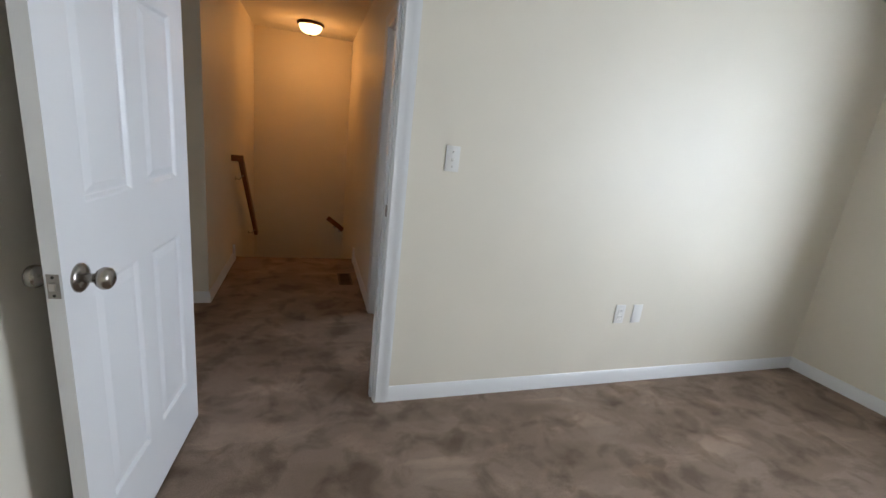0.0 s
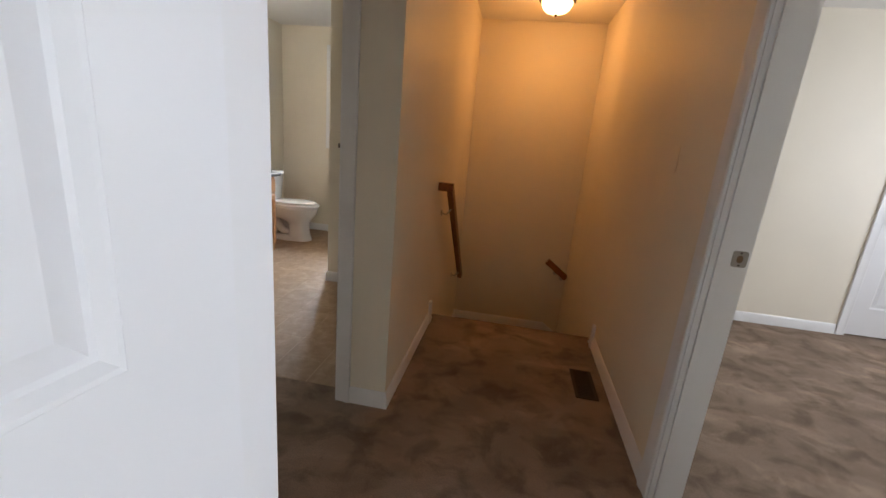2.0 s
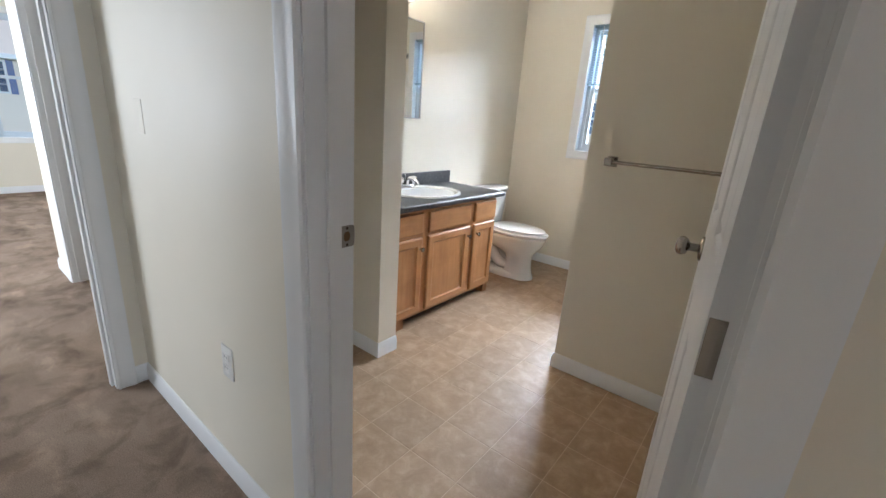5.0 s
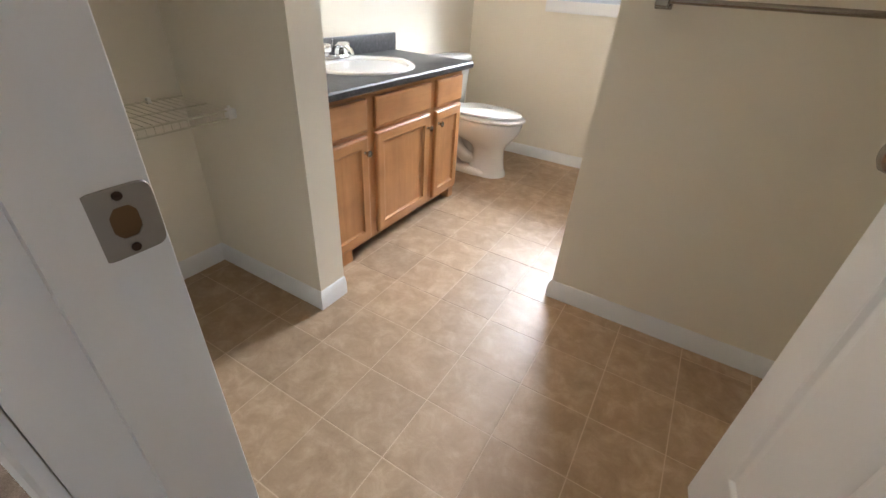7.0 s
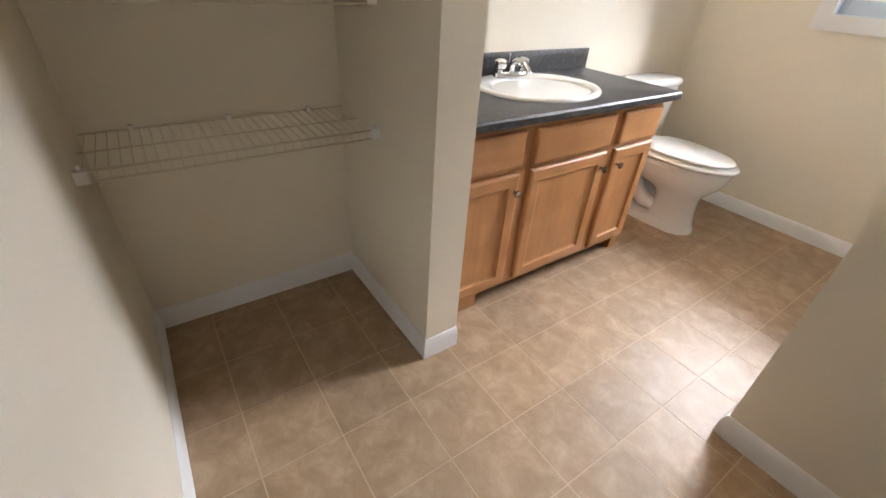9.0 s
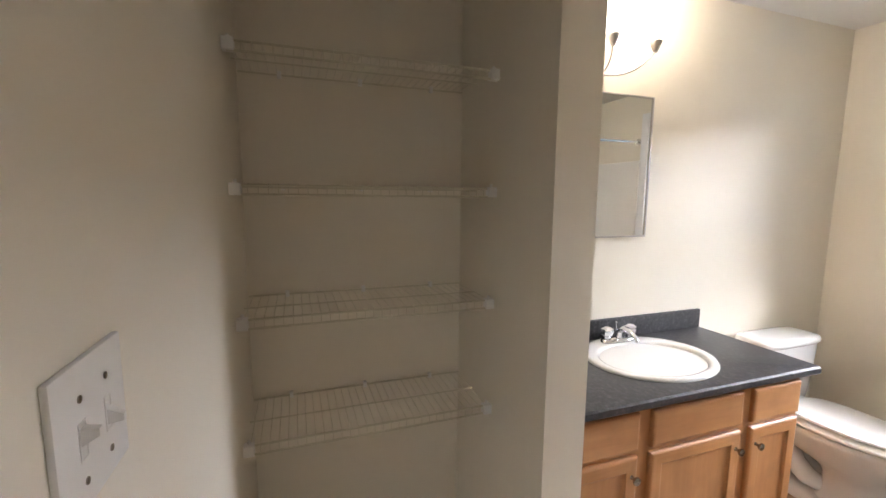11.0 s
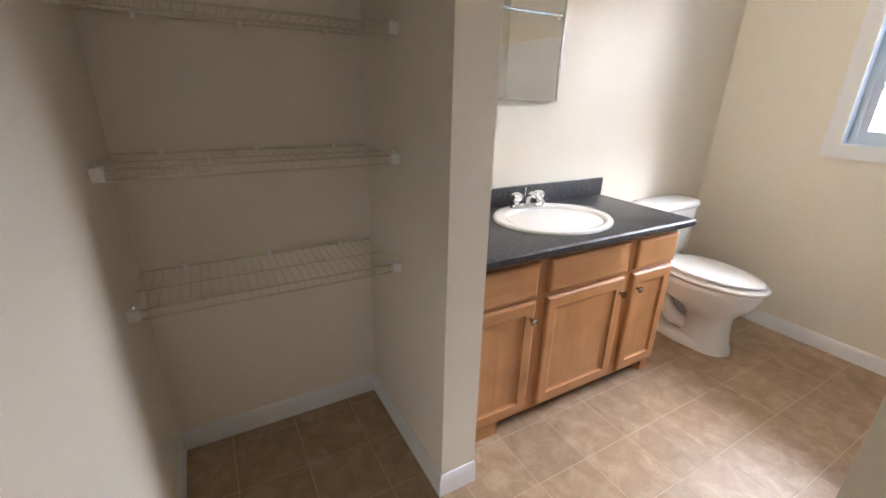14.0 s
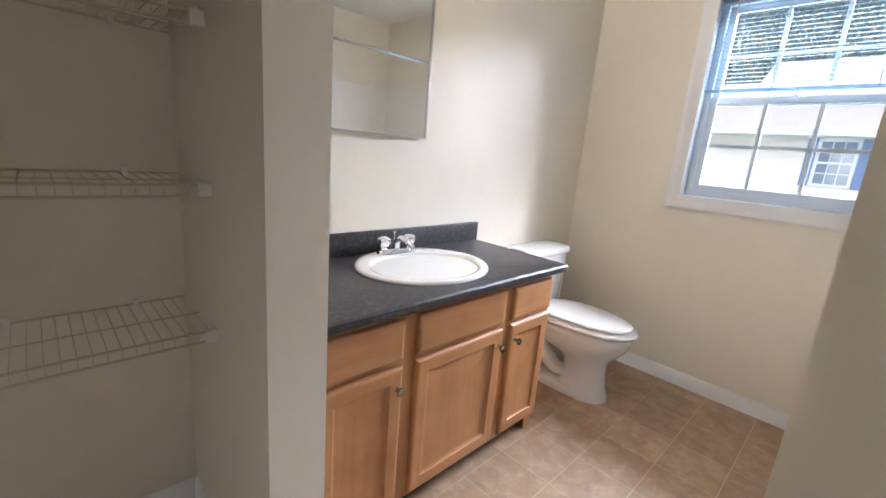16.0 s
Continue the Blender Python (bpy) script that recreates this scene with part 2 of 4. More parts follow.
def structure(name, bm, material, label, smooth=None):
    ob = new(name, mesh_of(name, bm, material))
    tagged(ob, label, kind="structure")
    return finish(ob, smooth)


def thing(name, at, label, category, group="", kind=""):
    e = new(name)
    e.empty_display_size = 0.1
    e.matrix_basis = at
    return tagged(e, label, category, group, kind)


def box(bm, x0, x1, y0, y1, z0, z1, bevel=0.0, seg=2):
    v = [bm.verts.new(p) for p in ((x0, y0, z0), (x1, y0, z0), (x1, y1, z0), (x0, y1, z0), (x0, y0, z1), (x1, y0, z1), (x1, y1, z1), (x0, y1, z1))]
    f = [bm.faces.new([v[i] for i in q]) for q in ((3, 2, 1, 0), (4, 5, 6, 7), (0, 1, 5, 4), (1, 2, 6, 5), (2, 3, 7, 6), (3, 0, 4, 7))]
    if bevel:
        es = list({e for q in f for e in q.edges})
        bmesh.ops.bevel(bm, geom=es, offset=bevel, segments=seg, affect="EDGES", profile=0.5)
    return bm


def bx(*a, **k):
    return box(bmesh.new(), *a, **k)


def loft(bm, rings, cap=True):
    """Joins closed rings of 3D points into a skin."""
    vs = [[bm.verts.new(p) for p in r] for r in rings]
    n = len(vs[0])
    for a, b in zip(vs, vs[1:]):
        for i in range(n):
            bm.faces.new((a[i], a[(i + 1) % n], b[(i + 1) % n], b[i]))
    if cap:
        bm.faces.new(vs[0][::-1])
        bm.faces.new(vs[-1])
    return bm


def lathe(bm, prof, m=None, n=24):
    m = m or Matrix()
    rings = []
    for r, h in prof:
        rings.append([m @ Vector((max(r, 0.0004) * math.cos(2 * math.pi * i / n), max(r, 0.0004) * math.sin(2 * math.pi * i / n), h)) for i in range(n)])
    return loft(bm, rings)


def tube(bm, pts, r, n=8):
    pts = [Vector(p) for p in pts]
    rings = []
    up = None
    for i, p in enumerate(pts):
        d = (pts[min(i + 1, len(pts) - 1)] - pts[max(i - 1, 0)]).normalized()
        ref = up if up is not None else (Vector((0, 0, 1)) if abs(d.z) < 0.9 else Vector((1, 0, 0)))
        s = d.cross(ref).normalized()
        u = s.cross(d)
        up = u
        rr = r[i] if isinstance(r, (list, tuple)) else r
        rings.append([p + rr * (math.cos(2 * math.pi * k / n) * s + math.sin(2 * math.pi * k / n) * u) for k in range(n)])
    return loft(bm, rings)


def sell(cx, cy, z, rx, ry, p=2.0, n=40):
    """A ring shaped as a superellipse."""
    out = []
    for i in range(n):
        a = 2 * math.pi * i / n
        c, s = math.cos(a), math.sin(a)
        out.append((cx + rx * math.copysign(abs(c) ** (2 / p), c), cy + ry * math.copysign(abs(s) ** (2 / p), s), z))
    return out


def sweep(bm, path, prof, to3d, side=1, ends=True):
    """A profile of (out, up) swept along a flat path with mitred corners."""
    P = [Vector(p) for p in path]
    offs = []
    for i in range(len(P)):
        ns = []
        for a, b in ((i - 1, i), (i, i + 1)):
            if 0 <= a and b < len(P):
                d = (P[b] - P[a]).normalized()
                ns.append(Vector((-d.y, d.x)) * side)
        if len(ns) == 1:
            offs.append(ns[0])
        else:
            s = ns[0] + ns[1]
            offs.append(s / max(1e-6, s.dot(ns[0])))
    rings = [[to3d(*(p + o * u), w) for u, w in prof] for p, o in zip(P, offs)]
    return loft(bm, rings, ends)


def slab(axis, c0, c1, a0, a1, b0, b1, holes=()):
    """A plate between c0 and c1 on one axis, with rectangular holes (a0, a1, b0, b1) through it."""
    bm = bmesh.new()
    A = sorted({a0, a1, *[min(max(h[i], a0), a1) for h in holes for i in (0, 1)]})
    B = sorted({b0, b1, *[min(max(h[i], b0), b1) for h in holes for i in (2, 3)]})

    def solid(i, j):
        if not (0 <= i < len(A) - 1 and 0 <= j < len(B) - 1):
            return False
        a, b = (A[i] + A[i + 1]) / 2, (B[j] + B[j + 1]) / 2
        return not any(h[0] < a < h[1] and h[2] < b < h[3] for h in holes)

    cache = {}

    def vert(i, j, k):
        if (i, j, k) not in cache:
            a, b, c = A[i], B[j], (c0, c1)[k]
            cache[i, j, k] = bm.verts.new({"x": (c, a, b), "y": (a, c, b), "z": (a, b, c)}[axis])
        return cache[i, j, k]

    for i in range(len(A) - 1):
        for j in range(len(B) - 1):
            if not solid(i, j):
                continue
            for k in (0, 1):
                bm.faces.new([vert(i, j, k), vert(i + 1, j, k), vert(i + 1, j + 1, k), vert(i, j + 1, k)])
            for di, dj, e in ((-1, 0, ((i, j), (i, j + 1))), (1, 0, ((i + 1, j), (i + 1, j + 1))), (0, -1, ((i, j), (i + 1, j))), (0, 1, ((i, j + 1), (i + 1, j + 1)))):
                if not solid(i + di, j + dj):
                    (p, q), (r, s) = e
                    bm.faces.new([vert(p, q, 0), vert(r, s, 0), vert(r, s, 1), vert(p, q, 1)])
    return bm


# ---- walls, floors, ceiling ----
H = 2.44
DOOR_H = 2.03
X_BATH_W, X_BATH_E = -3.075, -0.77
Y_BATH_S, Y_BATH_N = 3.37, 6.545
X_ST_L, X_ST_R = -0.63, 0.53
Y_ST, Y_ST_N = 4.43, 5.93


def wall(name, label, *a, **k):
    return structure(name, slab(*a, **k), WALL, label)


wall("wall_bedroom_north", "cream painted wall between bedroom and hall with a doorway", "y", 1.88, 2.03, -3.07, 4.02, 0, H, holes=[(-0.478, 0.423, -1, 2.05)])
wall("wall_bedroom_west", "cream painted wall behind the open bedroom door", "x", -0.72, -0.60, -1.8, 1.88, 0, H)
wall("wall_bedroom_east", "cream painted wall with the bedroom window", "x", 3.55, 3.67, -1.8, 1.88, 0, H, holes=[(-0.55, 0.85, 0.8, 2.1)])
wall("wall_bedroom_south", "plain cream painted wall closing the bedroom", "y", -1.8, -1.7, -0.60, 3.55, 0, H)
wall("wall_bathroom_south", "cream painted wall between hall and bathroom with a doorway", "y", 3.245, Y_BATH_S, -3.19, X_ST_L, 0, H, holes=[(-1.705, -0.868, -1, 2.05)])
wall("wall_bathroom_east", "cream painted wall between bathroom and stairwell", "x", X_BATH_E, X_ST_L, Y_BATH_S, 6.66, -2.9, H)
wall("wall_stair_east", "cream painted wall between stairwell and second bedroom with a doorway", "x", X_ST_R, 0.645, 2.00, Y_ST_N, 0, H, holes=[(2.17, 3.01, -1, 2.05)])
wall("wall_stair_east_lower", "cream painted lower wall of the stairwell", "x", X_ST_R, 0.645, Y_ST, Y_ST_N, -2.9, 0, holes=[(4.9, 5.92, -2.7, -0.78)])
wall("wall_stair_north", "cream painted end wall of the stairwell", "y", Y_ST_N, 6.05, X_ST_L, 2.2, -2.9, H)
wall("wall_bathroom_north", "cream painted bathroom wall with a window", "y", Y_BATH_N, 6.66, -3.19, X_BATH_E, 0, H, holes=[(-2.432, -1.602, 1.12, 2.18)])
wall("wall_bathroom_west", "cream painted bathroom wall behind vanity and toilet", "x", -3.19, X_BATH_W, Y_BATH_S, Y_BATH_N, 0, H)
wall("wall_alcove_nib", "cream painted short partition between linen alcove and vanity", "y", 4.165, 4.30, X_BATH_W, -2.43, 0, H)
wall("wall_tub_end", "cream painted partition at the end of the tub", "y", 4.815, 4.93, -1.66, X_BATH_E, 0, H)
wall("wall_hall_west", "cream painted hall end wall with a doorway to the far room", "x", -3.19, -3.07, 2.00, 3.245, 0, H, holes=[(2.25, 3.13, -1, 2.05)])
wall("wall_far_room_north", "cream painted wall of the far room with an inner doorway", "y", 3.27, 3.385, -5.1, -3.19, 0, H, holes=[(-4.71, -3.93, -1, 2.05)])
wall("wall_far_room_corner", "cream painted side wall of the inner closet room", "x", -5.1, -4.98, 3.385, 5.0, 0, H)
wall("wall_far_room_west", "cream painted far wall with a window", "x", -8.87, -8.75, 0.7, 5.1, 0, H, holes=[(3.40, 4.23, 0.71, 2.21)])
wall("wall_far_room_south", "cream painted far room wall with an added, unseen window", "y", 0.7, 0.8, -8.75, -3.07, 0, H, holes=[(-6.45, -4.75, 0.8, 2.1)])
wall("wall_far_room_end", "cream painted wall closing the far room", "y", 5.0, 5.1, -8.75, -3.19, 0, H)
wall("wall_far_room_east", "cream painted wall closing the far room beside the bedroom", "x", -3.19, -3.07, 0.8, 2.00, 0, H)
wall("wall_second_bedroom_north", "cream painted second bedroom wall with a closet door", "y", 5.26, 5.38, 0.645, 4.02, 0, H, holes=[(2.71, 3.53, -1, 2.05)])
wall("wall_second_bedroom_east", "cream painted second bedroom wall with an assumed, unseen window", "x", 3.90, 4.02, 2.00, 5.26, 0, H, holes=[(3.05, 4.45, 0.8, 2.1)])
wall("wall_closet", "plain cream painted back of the closet", "y", 5.9, 6.0, 2.2, 4.02, 0, H)

structure("ceiling", slab("z", H, 2.62, -8.9, 4.05, -1.8, 6.68), CEIL, "flat white painted ceiling")
structure("floor", slab("z", -0.22, 0.0, -8.8, 4.05, -1.8, 6.6, holes=[(X_BATH_W, X_BATH_E - 0.0, 3.335, 6.7), (X_ST_L - 0.05, X_ST_R + 0.05, Y_ST, Y_ST_N + 0.05), (-4.98, -3.19, 3.33, 5.0)]), CARPET, "brown cut pile carpet with footprints and vacuum marks")
structure("floor_closet_room", bx(-4.98, -3.19, 3.33, 5.0, -0.1, -0.004), TILE, "tan vinyl floor of the inner room")

BASE = [(0, 0), (0.013, 0), (0.013, 0.062), (0.009, 0.072), (0.0075, 0.080), (0.003, 0.086), (0, 0.086)]


def baseboard(path, label="white painted baseboard with a moulded top", side=1, z=0.0):
    return structure("baseboard", sweep(bmesh.new(), path, BASE, lambda x, y, w: (x, y, w + z), side), TRIM, label, 40)


baseboard([(0.478, 1.88), (3.55, 1.88), (3.55, -1.7), (-0.6, -1.7), (-0.6, 1.88), (-0.538, 1.88)], side=-1)
baseboard([(-1.763, 3.245), (-3.07, 3.245), (-3.07, 3.19)])
baseboard([(X_ST_L, 4.27), (X_ST_L, 3.245), (-0.810, 3.245)])
baseboard([(X_ST_R, 3.068), (X_ST_R, 4.27)])
baseboard([(-3.07, 2.03), (-0.545, 2.03)])
baseboard([(-2.43, 4.30), (-2.43, 4.165), (X_BATH_W, 4.165), (X_BATH_W, Y_BATH_S), (-1.763, Y_BATH_S)])
baseboard([(X_BATH_E, Y_BATH_S + 0.02), (X_BATH_E, 4.815), (-1.66, 4.815), (-1.66, 4.93), (-1.56, 4.93)])
baseboard([(-1.55, Y_BATH_N), (X_BATH_W, Y_BATH_N), (X_BATH_W, 5.47)])
baseboard([(2.65, 5.26), (0.645, 5.26), (0.645, 3.068)])
baseboard([(-4.775, 3.27), (-5.1, 3.27), (-5.1, 5.0)])
baseboard([(-8.75, 5.0), (-8.75, 0.8)])

# stairs down with their landing
bm = bmesh.new()
RISE, GO = 0.165, 0.26
for i in range(3):
    y0, z1 = Y_ST + i * GO, -(i + 1) * RISE
    box(bm, X_ST_L, X_ST_R, y0, y0 + GO + 0.0, -1.4, z1, 0.0)
structure("stair_steps", bm, CARPET, "carpeted steps going down from the hall")
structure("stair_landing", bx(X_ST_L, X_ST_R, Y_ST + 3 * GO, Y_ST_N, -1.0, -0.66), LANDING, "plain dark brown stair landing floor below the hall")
bm = tube(bmesh.new(), [(X_ST_L, Y_ST + 0.004, -0.014), (X_ST_R, Y_ST + 0.004, -0.014)], 0.014, 10)
structure("stair_nosing", bm, CARPET, "rounded carpeted nosing at the top of the stairs", 40)
SK = [(0, 0), (0.014, 0), (0.014, 0.068), (0.009, 0.080), (0.003, 0.088), (0, 0.088)]
structure("baseboard_landing", sweep(bmesh.new(), [(0.37, Y_ST_N), (X_ST_L, Y_ST_N), (X_ST_L, 5.2)], SK, lambda x, y, w: (x, y, w - 0.66), 1), TRIM, "white baseboard round the stair landing", 40)


def skirt(name, quad, to3d, label):
    bm = bmesh.new()
    loft(bm, [[to3d(a, b, 0) for a, b in quad], [to3d(a, b, 0.014) for a, b in quad]])
    return structure(name, bm, TRIM, label)


skirt("trim", [(0.37, -0.67), (0.37, -0.573), (X_ST_R, -0.69), (X_ST_R, -0.82)], lambda a, b, c: (a, Y_ST_N - c, b), "white sloping skirt board beside the lower steps")
for x, s in ((X_ST_L, 1), (X_ST_R, -1)):
    skirt("trim", [(5.2, -0.67), (5.2, -0.56), (4.29, 0.06), (4.29, -0.2)], lambda a, b, c, x=x, s=s: (x + s * c, a, b), "white sloping skirt board along the stairs")
    structure("trim", bx(min(x, x + s * 0.02), max(x, x + s * 0.02), 4.262, 4.30, 0, 0.165, bevel=0.003), TRIM, "short white upright block ending the baseboard at the stairs")

# ---- door frames ----
CAS = [(0, 0), (0, 0.009), (0.008, 0.013), (0.016, 0.011), (0.04, 0.013), (0.055, 0.018), (0.072, 0.018), (0.072, 0)]


def door_frame(name, axis, f0, f1, a0, a1, label, sides=(0, 1), stop=None, h=DOOR_H):
    """Jambs, stops and casings of a doorway whose clear width runs from a0 to a1."""
    at3 = (lambda a, c, z: (a, c, z)) if axis == "y" else (lambda a, c, z: (c, a, z))

    def bar(bm, a0, a1, c0, c1, z0, z1):
        p, q = at3(a0, c0, z0), at3(a1, c1, z1)
        box(bm, min(p[0], q[0]), max(p[0], q[0]), min(p[1], q[1]), max(p[1], q[1]), z0, z1)

    bm = bmesh.new()
    bar(bm, a0 - 0.019, a0, f0 + 0.001, f1 - 0.001, 0, h + 0.019)
    bar(bm, a1, a1 + 0.019, f0 + 0.001, f1 - 0.001, 0, h + 0.019)
    bar(bm, a0, a1, f0 + 0.001, f1 - 0.001, h, h + 0.019)
    fr = structure(name, bm, TRIM, label)
    s0 = (f0 + f1) / 2 - 0.016 if stop is None else stop
    bm = bmesh.new()
    bar(bm, a0, a0 + 0.011, s0, s0 + 0.034, 0, h)
    bar(bm, a1 - 0.011, a1, s0, s0 + 0.034, 0, h)
    bar(bm, a0 + 0.011, a1 - 0.011, s0, s0 + 0.034, h - 0.011, h)
    part("door_stop", bm, TRIM, fr)
    for k in sides:
        f, sg = (f0, -1) if k == 0 else (f1, 1)
        path = [(a0 - 0.005, 0.0), (a0 - 0.005, h + 0.005), (a1 + 0.005, h + 0.005), (a1 + 0.005, 0.0)]
        bm = sweep(bmesh.new(), path, CAS, lambda a, z, w: at3(a, f + sg * w, z), 1)
        part("casing", bm, TRIM, fr, smooth=35)
    return fr


def strike(parent, at):
    """A latch plate; its local x points out of the jamb, y across it."""
    bm = bmesh.new()
    out, hole = [], []
    for i in range(32):
        a = 2 * math.pi * (i + 0.5) / 32
        c, s = math.cos(a), math.sin(a)
        out.append((0.0238 * math.copysign(abs(c) ** 0.3, c), 0.0275 * math.copysign(abs(s) ** 0.3, s)))
        q = 1 / max(abs(c), abs(s), (abs(c) + abs(s)) / 1.5)
        hole.append((0.0098 * c * q, 0.0125 * s * q))
    loft(bm, [[(x, y * k, z * k) for y, z in pts] for x, k, pts in ((0.0001, 1, hole), (0.002, 1, hole), (0.002, 0.97, out), (0.001, 1, out), (0.0001, 1, out), (0.0001, 1, hole))], cap=False)
    p = part("strike_plate", bm, STRIKE, parent, "satin nickel strike plate", at=at)
    part("strike_recess", bx(0.0002, 0.0008, -0.0102, 0.0102, -0.0128, 0.0128), RECESS, p)
    bm = bmesh.new()
    for z in (-0.021, 0.021):
        lathe(bm, [(0.0035, 0.0018), (0.0035, 0.0028), (0.001, 0.003)], pose(0, 0, z, 0, 90, 0), 10)
    part("screw", bm, BRONZE, p)
    return p


f1 = door_frame("door_frame_bedroom", "y", 1.88, 2.03, -0.458, 0.403, "white painted frame of the bedroom doorway", stop=1.919)
strike(f1, pose(0.403, 1.904, 1.013, 0, 0, 180))
f2 = door_frame("door_frame_bathroom", "y", 3.245, 3.37, -1.685, -0.888, "white painted frame of the bathroom doorway", stop=3.296)
strike(f2, pose(-1.685, 3.353, 1.02))
f3 = door_frame("door_frame_second_bedroom", "x", X_ST_R, 0.645, 2.19, 2.99, "white painted frame of the second bedroom doorway", stop=0.55)
strike(f3, pose(0.620, 2.99, 1.005, 0, 0, -90))
f4 = door_frame("door_frame_far_room", "x", -3.19, -3.07, 2.27, 3.11, "white painted frame of the doorway to the far room")
strike(f4, pose(-3.165, 2.27, 1.0, 0, 0, 90))
f5 = door_frame("door_frame_inner_room", "y", 3.27, 3.385, -4.69, -3.95, "white painted frame of the inner room doorway", stop=3.30)
f6 = door_frame("door_frame_closet", "y", 5.26, 5.38, 2.73, 3.51, "white painted frame of the closet door")


def knob(parent, at, name="door_knob"):
    """A round knob on a rosette, pointing along local z."""
    bm = lathe(bmesh.new(), [(0.036, 0), (0.036, 0.003), (0.033, 0.007), (0.022, 0.010), (0.012, 0.012), (0.0115, 0.03), (0.014, 0.036), (0.022, 0.040), (0.0275, 0.049), (0.028, 0.056), (0.025, 0.064), (0.016, 0.0695), (0.0, 0.071)], None, 32)
    return part(name, bm, NICKEL, parent, "satin nickel round door knob", 50, at)


def door_leaf(name, at, w, label, h=2.01, th=0.035, pin=1, kz=0.98):
    """A six panel door: hinge edge on local x = 0, leaf along +x, thickness from 0 to th on y."""
    d = thing(name, at, label, "door", kind="structure")
    st, mid = 0.115 * w / 0.81, 0.10 * w / 0.81
    pw = (w - 2 * st - mid) / 2
    cols = [(st, st + pw), (st + pw + mid, w - st)]
    rows = [(0.235, 0.893), (1.108, 1.65), (1.755, 1.905)]
    holes = [(a, b, c, e) for a, b in cols for c, e in rows]
    bm = slab("y", 0.0, 0.010, 0.0, w, 0.0, h, holes=holes)
    bm2 = slab("y", th - 0.010, th, 0.0, w, 0.0, h, holes=holes)
    box(bm2, 0, w, 0.010, th - 0.010, 0, h)
    me = bpy.data.meshes.new("tmp")
    bm2.to_mesh(me)
    bm2.free()
    bm.from_mesh(me)
    bpy.data.meshes.remove(me)
    leaf = part("leaf", bm, DOOR, d)
    for a, b in cols:
        for c, e in rows:
            for y0, s in ((0.010, -1), (th - 0.010, 1)):
                rings = []
                for ins, hh in ((0.0, 0.0095), (0.004, 0.0085), (0.013, 0.0012), (0.019, 0.0012), (0.042, 0.0078), (0.048, 0.0080)):
                    y = y0 + s * hh
                    rings.append([(a + ins, y, c + ins), (b - ins, y, c + ins), (b - ins, y, e - ins), (a + ins, y, e - ins)])
                bm = bmesh.new()
                vs = [[bm.verts.new(p) for p in r] for r in rings]
                for p, q in zip(vs, vs[1:]):
                    for i in range(4):
                        bm.faces.new((p[i], p[(i + 1) % 4], q[(i + 1) % 4], q[i]))
                bm.faces.new(vs[-1])
                part("panel", bm, DOOR, d)
    hy = th + 0.004 if pin else -0.004
    knob(d, pose(w - 0.062, th, kz, -90, 0, 0))
    knob(d, pose(w - 0.062, 0, kz, 90, 0, 0))
    part("latch_plate", bx(w, w + 0.0018, th / 2 - 0.012, th / 2 + 0.012, kz - 0.029, kz + 0.029), STRIKE, d, "satin nickel latch plate")
    bm = bmesh.new()
    for z in (-0.022, 0.022):
        lathe(bm, [(0.0035, 0.0), (0.0035, 0.0008), (0.001, 0.001)], pose(w + 0.0018, th / 2, kz + z, 0, 90, 0), 10)
    part("latch_screw", bm, DARK, d, "dark latch plate screws")
    part("latch_bolt", bx(w, w + 0.009, th / 2 - 0.006, th / 2 + 0.006, kz - 0.009, kz + 0.009, bevel=0.002), BRUSHED, d)
    for z in (0.23, 1.02, 1.80):
        bm = lathe(bmesh.new(), [(0.0065, -0.045), (0.0065, 0.045)], pose(-0.004, hy, z), 12)
        box(bm, -0.0015, 0.0005, 0.002, th - 0.002, z - 0.045, z + 0.045)
        part("hinge", bm, NICKEL, d, "satin nickel hinge")
    return d


door_leaf("door_1", pose(-0.436, 1.874, 0.012, 0, 0, 265.4), 0.80, "open white six panel bedroom door with nickel knobs", pin=0, kz=0.935)
door_leaf("door_2", pose(-0.890, 3.374, 0.010, 0, 0, 97.3), 0.82, "open white six panel bathroom door with nickel knobs", pin=0, kz=0.992)
door_leaf("door_3", pose(-4.688, 3.385, 0.012, 0, 0, 88) @ pose(0, -0.035, 0), 0.68, "open white six panel door of the inner room")
door_leaf("door_4", pose(3.505, 5.298, 0.012, 0, 0, 180), 0.77, "closed white six panel closet door")

